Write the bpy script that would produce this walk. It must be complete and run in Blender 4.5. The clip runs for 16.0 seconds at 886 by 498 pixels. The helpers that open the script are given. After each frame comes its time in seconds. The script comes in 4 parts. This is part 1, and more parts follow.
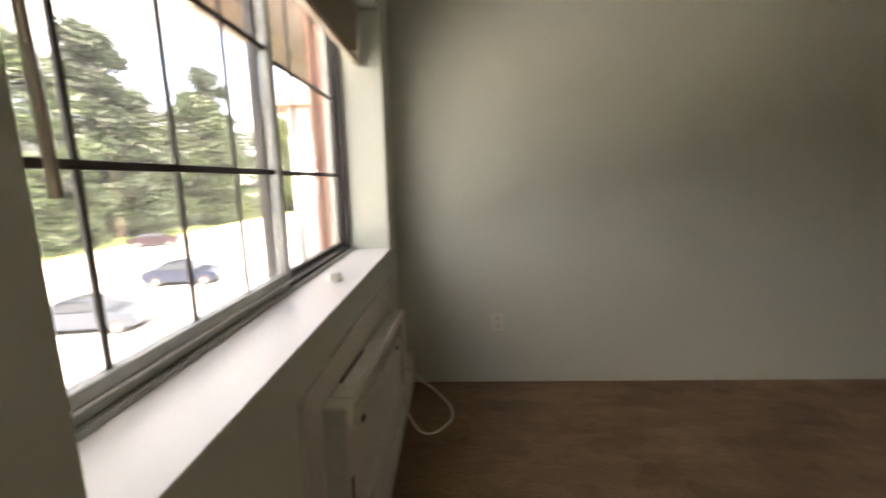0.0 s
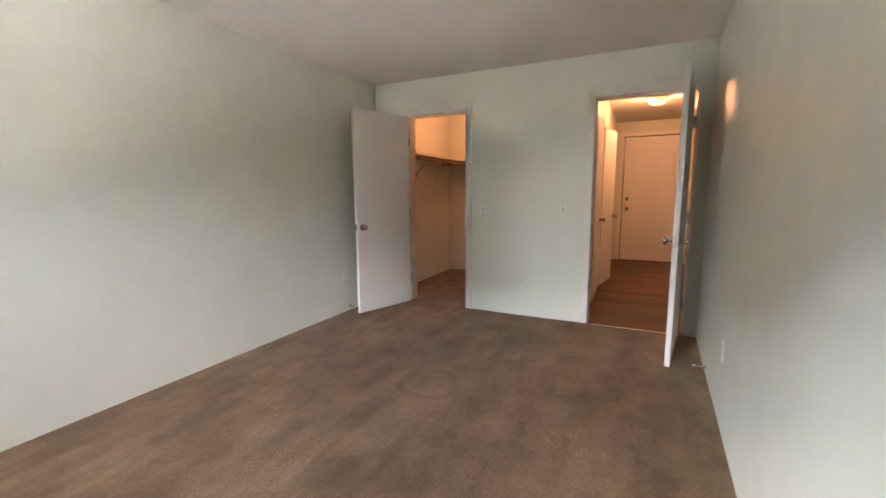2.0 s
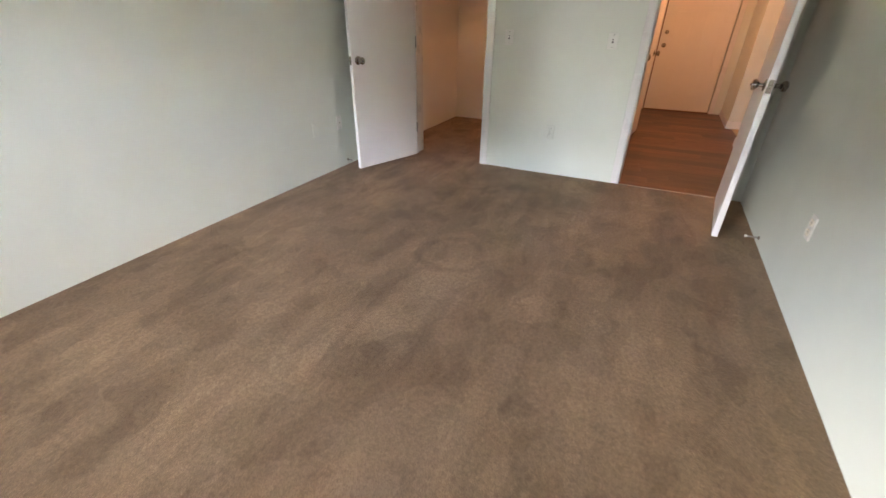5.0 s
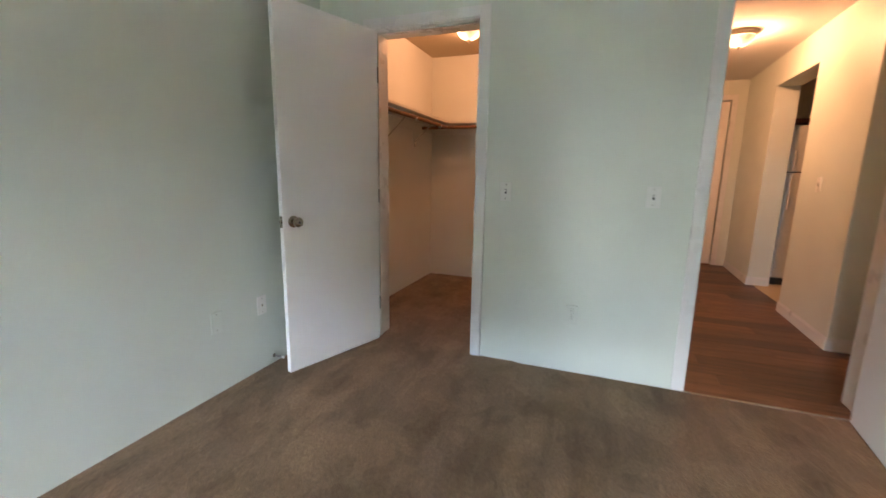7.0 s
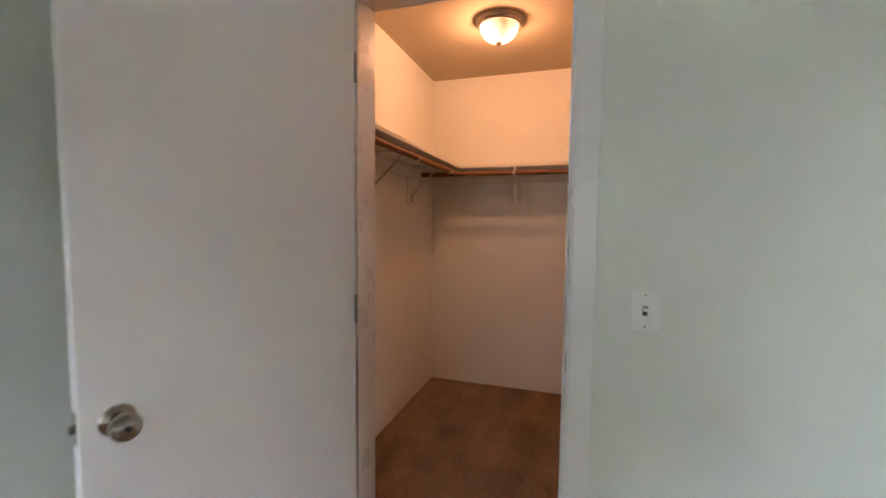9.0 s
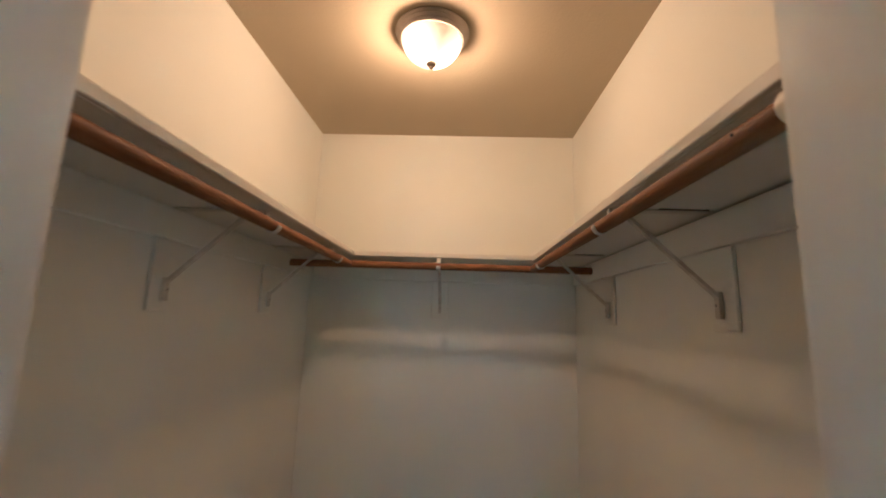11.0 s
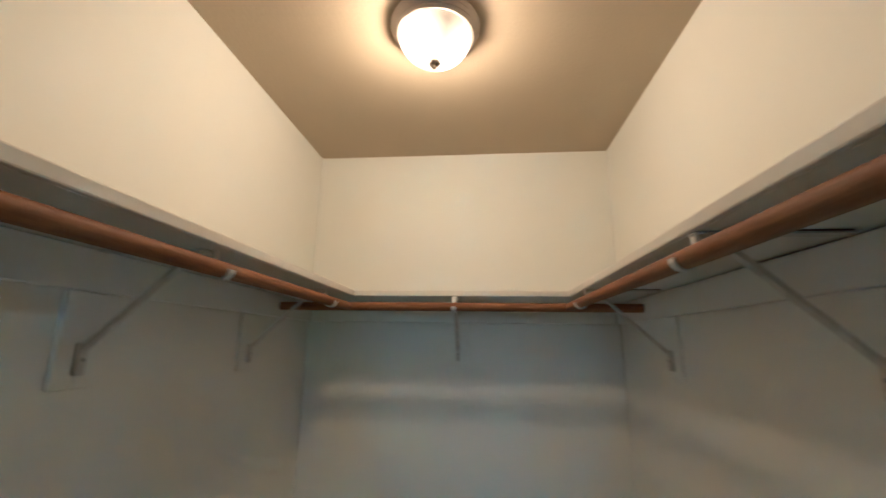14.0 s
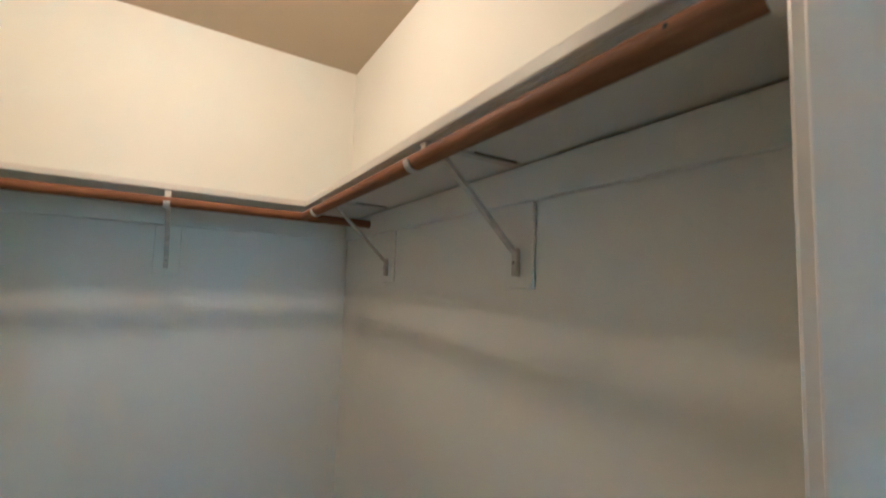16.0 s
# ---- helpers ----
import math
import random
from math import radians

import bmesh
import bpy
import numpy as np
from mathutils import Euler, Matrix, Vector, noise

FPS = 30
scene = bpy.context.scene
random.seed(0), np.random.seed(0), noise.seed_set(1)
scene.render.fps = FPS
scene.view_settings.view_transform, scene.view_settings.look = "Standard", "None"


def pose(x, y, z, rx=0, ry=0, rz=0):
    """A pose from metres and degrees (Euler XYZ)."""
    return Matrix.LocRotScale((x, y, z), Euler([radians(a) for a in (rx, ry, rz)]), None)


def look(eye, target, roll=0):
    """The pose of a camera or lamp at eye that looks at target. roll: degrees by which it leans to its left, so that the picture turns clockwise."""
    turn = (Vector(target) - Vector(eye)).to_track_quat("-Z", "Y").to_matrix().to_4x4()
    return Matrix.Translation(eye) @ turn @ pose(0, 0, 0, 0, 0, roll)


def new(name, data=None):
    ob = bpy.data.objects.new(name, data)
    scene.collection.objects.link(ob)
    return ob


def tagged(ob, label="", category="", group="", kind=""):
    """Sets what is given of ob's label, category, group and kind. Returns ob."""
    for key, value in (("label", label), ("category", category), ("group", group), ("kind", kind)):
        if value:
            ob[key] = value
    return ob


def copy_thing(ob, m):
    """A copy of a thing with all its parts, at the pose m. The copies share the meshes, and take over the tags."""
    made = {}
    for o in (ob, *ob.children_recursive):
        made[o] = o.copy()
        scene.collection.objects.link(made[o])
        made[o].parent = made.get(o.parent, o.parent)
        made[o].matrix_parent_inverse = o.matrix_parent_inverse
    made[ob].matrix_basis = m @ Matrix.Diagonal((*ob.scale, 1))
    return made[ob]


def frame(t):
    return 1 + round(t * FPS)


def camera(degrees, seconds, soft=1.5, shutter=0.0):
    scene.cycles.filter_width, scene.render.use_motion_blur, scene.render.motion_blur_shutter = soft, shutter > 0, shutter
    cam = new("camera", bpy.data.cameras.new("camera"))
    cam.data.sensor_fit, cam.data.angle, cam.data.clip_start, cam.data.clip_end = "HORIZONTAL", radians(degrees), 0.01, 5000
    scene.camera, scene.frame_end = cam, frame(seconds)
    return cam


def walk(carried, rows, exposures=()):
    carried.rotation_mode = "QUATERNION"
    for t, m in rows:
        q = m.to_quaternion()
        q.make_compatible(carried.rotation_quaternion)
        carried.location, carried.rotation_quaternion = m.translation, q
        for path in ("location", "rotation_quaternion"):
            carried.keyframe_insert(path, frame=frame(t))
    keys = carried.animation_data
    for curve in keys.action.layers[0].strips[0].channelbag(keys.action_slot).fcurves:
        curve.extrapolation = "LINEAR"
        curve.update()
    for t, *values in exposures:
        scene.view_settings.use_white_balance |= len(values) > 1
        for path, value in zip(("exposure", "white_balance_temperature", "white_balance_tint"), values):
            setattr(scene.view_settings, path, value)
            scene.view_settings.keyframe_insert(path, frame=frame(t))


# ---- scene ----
cam = camera(94.7, 16.0, shutter=0.4)
PATH = [
    (0, (1.04, 0.799, 1.261), (0.975, 2.77, 0.925), -1.3),
    (0.3, (1.051, 0.686, 1.263), (1.45, 2.624, 0.967), -1.1),
    (0.4, (1.04, 0.644, 1.26), (1.58, 2.547, 0.966), -1.1),
    (0.5, (1.05, 0.632, 1.251), (1.736, 2.489, 0.968), -0.9),
    (1, (1.122, 0.539, 1.266), (2.403, 2.046, 0.965), -1.2),
    (1.5, (1.153, 0.468, 1.259), (2.772, 1.605, 0.963), -1.4),
    (2, (1.206, 0.424, 1.255), (2.988, 1.289, 0.977), -0.4),
    (2.5, (1.22, 0.427, 1.242), (3.046, 1.191, 0.957), 0.3),
    (3, (1.239, 0.411, 1.238), (3.064, 1.164, 0.917), 0.4),
    (3.5, (1.238, 0.417, 1.229), (3.034, 1.163, 0.761), 0.0),
    (3.7, (1.23, 0.446, 1.224), (3.0, 1.174, 0.642), 0.1),
    (5.8, (1.951, 1.032, 1.135), (3.514, 1.77, 0.129), 0.4),
    (6, (2.063, 1.077, 1.127), (3.683, 1.836, 0.233), 0.6),
    (6.5, (2.38, 1.215, 1.163), (4.212, 1.833, 0.649), 2.6),
    (7, (2.726, 1.383, 1.183), (4.571, 2.066, 0.821), 1.0),
    (7.5, (3.051, 1.577, 1.223), (4.864, 2.342, 0.867), 2.0),
    (8, (3.352, 1.789, 1.258), (5.241, 2.365, 0.939), 0.7),
    (8.5, (3.689, 1.94, 1.276), (5.598, 2.521, 1.137), 0.7),
    (8.7, (3.819, 2.005, 1.296), (5.717, 2.619, 1.152), 0.5),
    (10.8, (4.933, 2.365, 1.406), (6.906, 2.557, 1.67), 2.4),
    (11, (5.025, 2.402, 1.434), (6.996, 2.479, 1.761), 2.0),
    (11.5, (5.177, 2.425, 1.471), (7.111, 2.368, 1.98), 2.4),
    (12, (5.227, 2.409, 1.499), (7.124, 2.502, 2.126), 2.1),
    (12.5, (5.264, 2.421, 1.518), (7.07, 2.986, 2.167), -1.5),
    (13, (5.308, 2.411, 1.527), (7.003, 3.25, 2.177), -4.0),
    (13.5, (5.32, 2.379, 1.528), (7.114, 3.065, 2.085), -2.9),
    (14, (5.318, 2.385, 1.521), (7.257, 2.574, 1.975), 0.9),
    (14.5, (5.315, 2.429, 1.519), (7.243, 2.063, 1.902), 1.9),
    (15, (5.292, 2.441, 1.513), (7.087, 1.671, 1.942), 1.3),
    (15.5, (5.285, 2.438, 1.489), (6.958, 1.418, 1.89), 0.9),
    (16, (5.304, 2.417, 1.429), (6.998, 1.367, 1.597), 2.0),
]
EXPOSURES = [(0.0, 5.72, 8200, 22), (0.6, 6.28, 9800, 27), (1.0, 6.98, 9200, 26), (1.5, 7.4, 7200, 25), (3.5, 7.68, 6750, 27), (6.0, 7.93, 6700, 17), (7.5, 7.65, 5950, 15), (8.1, 7.75, 6250, 20), (8.7, 7.9, 6150, 20), (10.8, 7.95, 4350, -9), (12.0, 7.97, 3680, -18), (14.0, 8.0, 3600, -20), (15.0, 8.12, 3540, -20), (16.0, 8.43, 3500, -18)]
walk(cam, [(t, look(eye, target, roll)) for t, eye, target, roll in PATH], EXPOSURES)

# ---- light: sky, sun ----
world = bpy.data.worlds.new("sky")
scene.world = world
world.use_nodes = True
wn = world.node_tree.nodes
sky = wn.new("ShaderNodeTexSky")
sky.sky_type, sky.sun_disc = "NISHITA", False
sky.sun_elevation, sky.sun_rotation = radians(43), radians(131)
sky.air_density, sky.dust_density = 1.0, 2.0
wn["Background"].inputs[1].default_value = 0.13
wl = world.node_tree.links
wtc, wmap, wnoise, wramp, wmix = (wn.new("ShaderNode" + n) for n in ("TexCoord", "Mapping", "TexNoise", "ValToRGB", "Mix"))
wmap.inputs["Scale"].default_value = (1.0, 1.0, 2.2)
wnoise.inputs["Scale"].default_value, wnoise.inputs["Detail"].default_value, wnoise.inputs["Roughness"].default_value = 2.6, 7, 0.55
wramp.color_ramp.elements[0].position, wramp.color_ramp.elements[1].position = 0.34, 0.55
wmix.data_type = "RGBA"
wmix.inputs[7].default_value = (3.4, 3.5, 3.4, 1)
wl.new(wtc.outputs["Generated"], wmap.inputs[0])
wl.new(wmap.outputs[0], wnoise.inputs["Vector"])
wl.new(wnoise.outputs["Fac"], wramp.inputs[0])
wl.new(wramp.outputs[0], wmix.inputs[0])
wl.new(sky.outputs[0], wmix.inputs[6])
wl.new(wmix.outputs[2], wn["Background"].inputs[0])
sun = new("sun", bpy.data.lights.new("sun", "SUN"))
sun.data.energy, sun.data.angle, sun.data.color = 5.0, radians(0.6), (1.0, 0.95, 0.86)
sun.matrix_world = look((15.1, -13.1, 18.65), (0, 0, 0))
opening = new("window_opening_light", bpy.data.lights.new("window_opening_light", "AREA"))  # guides the sky's light through the window
opening.data.shape, opening.data.size, opening.data.size_y = "RECTANGLE", 1.788, 1.175
opening.data.cycles.is_portal = True
opening.matrix_world = look((0.52, 2.026, 1.4925), (3.0, 2.026, 1.4925))
LAMP_WARM = (1.0, 0.445, 0.198)
DOME_GLOW = 0.06
for lamp_name, spot, watts in (("closet_bulb", (6.345, 2.528, 2.340), 0.076), ("hall_bulb", (7.23, 0.318, 2.335), 0.31)):
    bulb = new(lamp_name, bpy.data.lights.new(lamp_name, "POINT"))
    bulb.data.energy, bulb.data.color, bulb.data.shadow_soft_size = watts, LAMP_WARM, 0.045
    bulb.location = spot

# ---- plan ----
XW, XE, YS, YN, TOP = 0.685, 5.20, 0.0, 3.20, 2.44
XC, XB, YC = 5.393, 7.19, 1.785          # closet: inner face of the door wall, back wall, south wall
HALL_N, HALL_S, XEND = 0.90, -0.228, 9.27  # hall
SKEW_S, SKEW_H = -0.030, -0.040           # the south walls stand slightly out of square
WY0, WY1, WZ0, WZ1 = 1.132, 2.92, 0.905, 2.08  # window opening
CD0, CD1, HD0, HD1, DTOP = 2.096, 2.800, 0.048, 0.834, 2.075  # door openings
GROUND = -4.75

# ---- materials ----
def nodes_of(name):
    m = bpy.data.materials.new(name)
    m.use_nodes = True
    nt = m.node_tree
    return m, nt, nt.nodes["Principled BSDF"]


def coords(nt, scale=(1, 1, 1), turn=0.0, kind="Object"):
    tc = nt.nodes.new("ShaderNodeTexCoord")
    mp = nt.nodes.new("ShaderNodeMapping")
    mp.inputs["Scale"].default_value = scale
    mp.inputs["Rotation"].default_value = (0, 0, turn)
    nt.links.new(tc.outputs[kind], mp.inputs["Vector"])
    return mp.outputs[0]


def noise_tex(nt, vec, scale, detail=4.0, rough=0.55, distort=0.0):
    n = nt.nodes.new("ShaderNodeTexNoise")
    n.inputs["Scale"].default_value, n.inputs["Detail"].default_value = scale, detail
    n.inputs["Roughness"].default_value, n.inputs["Distortion"].default_value = rough, distort
    nt.links.new(vec, n.inputs["Vector"])
    return n.outputs["Fac"]


def noise_col(nt, vec, scale):
    n = nt.nodes.new("ShaderNodeTexNoise")
    n.inputs["Scale"].default_value, n.inputs["Detail"].default_value = scale, 2
    nt.links.new(vec, n.inputs["Vector"])
    return n.outputs["Color"]


def ramp(nt, fac, stops):
    r = nt.nodes.new("ShaderNodeValToRGB")
    els = r.color_ramp.elements
    while len(els) < len(stops):
        els.new(0.5)
    for e, (p, c) in zip(els, stops):
        e.position, e.color = p, (*c, 1)
    nt.links.new(fac, r.inputs[0])
    return r.outputs[0]


def mix(nt, fac, a, b, mode="MIX"):
    m = nt.nodes.new("ShaderNodeMix")
    m.data_type, m.blend_type = "RGBA", mode
    for sock, v in ((m.inputs[0], fac), (m.inputs[6], a), (m.inputs[7], b)):
        if isinstance(v, (int, float)):
            sock.default_value = v
        elif isinstance(v, tuple):
            sock.default_value = (*v, 1)
        else:
            nt.links.new(v, sock)
    return m.outputs[2]


def bump(nt, bsdf, height, strength, distance):
    b = nt.nodes.new("ShaderNodeBump")
    b.inputs["Strength"].default_value, b.inputs["Distance"].default_value = strength, distance
    nt.links.new(height, b.inputs["Height"])
    nt.links.new(b.outputs[0], bsdf.inputs["Normal"])


def paint(name, colour, rough=0.5, grain=170.0, relief=0.25, mottling=0.05, specular=0.4, turn=(1, 1, 1)):
    """Rolled paint: faint large blotches, orange-peel relief."""
    m, nt, b = nodes_of(name)
    v = coords(nt, turn)
    big = noise_tex(nt, v, 1.3, 3)
    fine = noise_tex(nt, v, grain, 3)
    lo = tuple(c * (1 - mottling) for c in colour)
    hi = tuple(min(0.95, c * (1 + mottling)) for c in colour)
    nt.links.new(ramp(nt, big, [(0.3, lo), (0.7, hi)]), b.inputs["Base Color"])
    nt.links.new(ramp(nt, noise_tex(nt, v, 5.0, 4), [(0.3, (rough - 0.06,) * 3), (0.7, (rough + 0.08,) * 3)]), b.inputs["Roughness"])
    b.inputs["Specular IOR Level"].default_value = specular
    bump(nt, b, fine, relief, 0.002)
    return m


def plain(name, colour, rough=0.4, metal=0.0, specular=0.5, wear=0.12, scale=30.0):
    m, nt, b = nodes_of(name)
    v = coords(nt)
    n = noise_tex(nt, v, scale, 4)
    nt.links.new(ramp(nt, n, [(0.3, tuple(c * (1 - wear) for c in colour)), (0.7, tuple(min(0.97, c * (1 + wear)) for c in colour))]), b.inputs["Base Color"])
    nt.links.new(ramp(nt, n, [(0.3, (max(0.03, rough - 0.07),) * 3), (0.7, (rough + 0.07,) * 3)]), b.inputs["Roughness"])
    b.inputs["Metallic"].default_value, b.inputs["Specular IOR Level"].default_value = metal, specular
    return m


WALL = paint("wall_paint", (0.638, 0.675, 0.598), 0.42, 150, 0.22, 0.04, 0.45)
CLOSET_WALL = paint("closet_paint", (0.81, 0.805, 0.735), 0.5, 150, 0.22, 0.03, 0.35)
# White ceiling; the shade above the lamp is put into this tan colour.
CLOSET_CEIL_SHADED = paint("closet_ceiling_shaded", (0.49, 0.425, 0.305), 0.85, 90, 0.6, 0.04, 0.1)
CEIL = paint("ceiling_paint", (0.68, 0.665, 0.635), 0.85, 90, 0.6, 0.04, 0.1)
TRIM = paint("trim_gloss_paint", (0.71, 0.705, 0.675), 0.3, 60, 0.08, 0.03, 0.5)
DOOR = paint("door_paint", (0.76, 0.75, 0.735), 0.4, 90, 0.1, 0.03, 0.45, (1, 1, 0.2))
SILL = paint("sill_paint", (0.80, 0.80, 0.79), 0.35, 70, 0.15, 0.04, 0.5)
SHELF = paint("shelf_paint", (0.72, 0.69, 0.62), 0.45, 60, 0.2, 0.06, 0.4)
ENAMEL = plain("white_enamel", (0.72, 0.70, 0.64), 0.4, wear=0.06)
# Painted bracket steel, darkened to carry the shade under the shelves.
STRAP_SHADED = plain("shaded_strap_steel", (0.58, 0.55, 0.48), 0.5, wear=0.12)
PLASTIC = plain("white_plastic", (0.78, 0.77, 0.72), 0.35, wear=0.04)
PLATE = plain("ivory_switch_plate", (0.71, 0.72, 0.67), 0.4, wear=0.04)
CREAM = plain("cream_plastic", (0.74, 0.68, 0.55), 0.4, wear=0.05)
DARK = plain("dark_slot", (0.02, 0.02, 0.02), 0.6)
NICKEL = plain("satin_nickel", (0.42, 0.38, 0.33), 0.22, 1.0, wear=0.1)
BRONZE = plain("bronze_frame", (0.035, 0.03, 0.028), 0.45, 0.0, wear=0.25)
ALU = plain("grey_white_frame", (0.36, 0.38, 0.36), 0.45, wear=0.1)
BLIND = plain("cream_blind_vinyl", (0.60, 0.54, 0.42), 0.5, wear=0.06)
WANDM = plain("clear_brown_wand", (0.20, 0.16, 0.12), 0.3)
RIM = plain("brushed_pewter", (0.42, 0.38, 0.34), 0.38, 0.85, wear=0.1)
FINIAL = plain("dull_pewter", (0.50, 0.43, 0.36), 0.5, 0.0, wear=0.15)
FRIDGE = plain("fridge_enamel", (0.70, 0.68, 0.62), 0.35, wear=0.04)
# Cream side too; the shadowed gap beside the wall is put into the colour.
FRIDGE_SIDE_SHADED = plain("fridge_side_shaded", (0.50, 0.45, 0.37), 0.6, wear=0.1)
RUBBER = plain("black_rubber", (0.03, 0.03, 0.03), 0.7)
CAB = plain("tan_cabinet", (0.62, 0.50, 0.34), 0.5, wear=0.08, scale=6)
DARKWOOD = plain("dark_brown_wood", (0.17, 0.062, 0.028), 0.5, wear=0.2, scale=12)
GREASE = plain("grey_hinge_steel", (0.35, 0.34, 0.32), 0.4, 1.0)
CAR_BLUE = plain("blue_car_paint", (0.014, 0.022, 0.045), 0.2, 0.3, wear=0.05)
CAR_GREY = plain("grey_car_paint", (0.06, 0.075, 0.095), 0.2, 0.5, wear=0.05)
CAR_RED = plain("maroon_car_paint", (0.022, 0.012, 0.016), 0.25, 0.3, wear=0.05)
CAR_GLASS = plain("car_window_glass", (0.02, 0.025, 0.03), 0.06, 0.0, 0.8)
SIDING = plain("pale_siding", (0.62, 0.64, 0.66), 0.6, wear=0.06, scale=4)
ROOF_TILE = plain("terracotta_roof", (0.42, 0.22, 0.14), 0.8, wear=0.25, scale=9)
EAVE = plain("brown_eave", (0.60, 0.47, 0.40), 0.7, wear=0.15, scale=5)
MORTAR = plain("mortar", (0.42, 0.38, 0.34), 0.9, wear=0.15, scale=60)
YELLOW = plain("yellow_kerb_paint", (0.55, 0.40, 0.06), 0.7, wear=0.25, scale=8)


def scaled(nt, vec, scale, turn=0.0, shift=(0, 0, 0)):
    mp = nt.nodes.new("ShaderNodeMapping")
    mp.inputs["Scale"].default_value, mp.inputs["Rotation"].default_value, mp.inputs["Location"].default_value = scale, (0, 0, turn), shift
    nt.links.new(vec, mp.inputs["Vector"])
    return mp.outputs[0]


def carpet_material():
    """Cut-pile carpet: vacuum strokes along the room, scuffed nap patches, soiling, tuft relief."""
    m, nt, b = nodes_of("carpet")
    v = coords(nt)
    tuft = noise_tex(nt, v, 230, 3, 0.8)
    clump = noise_tex(nt, v, 60, 4, 0.75)
    soil = noise_tex(nt, v, 1.1, 6, 0.65, 0.3)
    broad = noise_tex(nt, scaled(nt, v, (0.7, 1.3, 1), 0.2), 1.2, 3, 0.55, 0.5)
    # bend the plan a little, and fray the edges of the strokes
    wander = mix(nt, 0.10, v, noise_col(nt, v, 1.6))
    wander = mix(nt, 0.03, wander, noise_col(nt, v, 14.0))
    wander = mix(nt, 0.012, wander, noise_col(nt, v, 70.0))
    strokes = noise_tex(nt, scaled(nt, wander, (1.0, 4.8, 1), 0.05), 1.5, 2, 0.5)
    fans = noise_tex(nt, scaled(nt, wander, (0.8, 9.0, 1), -0.20, (3.1, 1.7, 0)), 1.2, 1.5, 0.5)
    scuffs = noise_tex(nt, scaled(nt, wander, (1.9, 2.3, 1), 0.45, (0.4, 2.2, 0)), 1.7, 2.5, 0.55)
    patches = noise_tex(nt, scaled(nt, wander, (2.6, 4.2, 1), -0.5, (7.4, 5.2, 0)), 1.5, 2, 0.5)
    c = ramp(nt, broad, [(0.34, (0.282, 0.194, 0.113)), (0.50, (0.312, 0.217, 0.128)), (0.66, (0.342, 0.241, 0.145))])
    where = ramp(nt, noise_tex(nt, v, 0.8, 2), [(0.42, (0.2, 0.2, 0.2)), (0.58, (0.8, 0.8, 0.8))])
    c = mix(nt, where, c, mix(nt, 1.0, c, ramp(nt, strokes, [(0.38, (0.82, 0.80, 0.78)), (0.475, (0.92, 0.91, 0.90)), (0.50, (1.02, 1.02, 1.02)), (0.64, (1.08, 1.08, 1.07))]), "MULTIPLY"))
    c = mix(nt, 0.30, c, ramp(nt, fans, [(0.40, (0.84, 0.82, 0.81)), (0.455, (0.99, 0.99, 0.99)), (0.58, (1.02, 1.02, 1.02)), (0.62, (1.12, 1.12, 1.11))]), "MULTIPLY")
    c = mix(nt, 0.7, c, ramp(nt, scuffs, [(0.36, (0.80, 0.78, 0.76)), (0.448, (0.84, 0.82, 0.81)), (0.458, (1.0, 1.0, 1.0)), (0.575, (1.0, 1.0, 1.0)), (0.585, (1.18, 1.17, 1.16))]), "MULTIPLY")
    c = mix(nt, 0.65, c, ramp(nt, patches, [(0.38, (0.80, 0.78, 0.77)), (0.405, (1.0, 1.0, 1.0)), (0.595, (1.0, 1.0, 1.0)), (0.61, (1.18, 1.18, 1.17))]), "MULTIPLY")
    c = mix(nt, 0.35, c, ramp(nt, soil, [(0.34, (0.72, 0.69, 0.66)), (0.58, (1.0, 1.0, 1.0))]), "MULTIPLY")
    # round mark left by a piece of furniture in mid-room
    wob = mix(nt, 0.14, v, noise_col(nt, v, 4.0))
    ring = nt.nodes.new("ShaderNodeVectorMath")
    ring.operation = "DISTANCE"
    nt.links.new(wob, ring.inputs[0])
    ring.inputs[1].default_value = (3.04, 1.46, 0.05)
    c = mix(nt, ramp(nt, noise_tex(nt, v, 5.0, 2), [(0.36, (0.4, 0.4, 0.4)), (0.58, (1.0, 1.0, 1.0))]), c, mix(nt, 1.0, c, ramp(nt, ring.outputs["Value"], [(0.0, (1.02, 1.02, 1.02)), (0.12, (1.08, 1.07, 1.06)), (0.145, (0.80, 0.78, 0.77)), (0.17, (0.84, 0.82, 0.81)), (0.195, (1.06, 1.05, 1.05)), (0.25, (1.0, 1.0, 1.0))]), "MULTIPLY"))
    c = mix(nt, 0.8, c, ramp(nt, clump, [(0.32, (0.64, 0.62, 0.60)), (0.68, (1.20, 1.19, 1.18))]), "MULTIPLY")
    c = mix(nt, 0.85, c, ramp(nt, tuft, [(0.3, (0.48, 0.45, 0.43)), (0.7, (1.30, 1.28, 1.26))]), "MULTIPLY")
    nt.links.new(c, b.inputs["Base Color"])
    b.inputs["Roughness"].default_value, b.inputs["Specular IOR Level"].default_value = 0.95, 0.1
    b.inputs["Sheen Weight"].default_value = 0.1
    bump(nt, b, mix(nt, 0.5, tuft, clump), 1.0, 0.005)
    return m


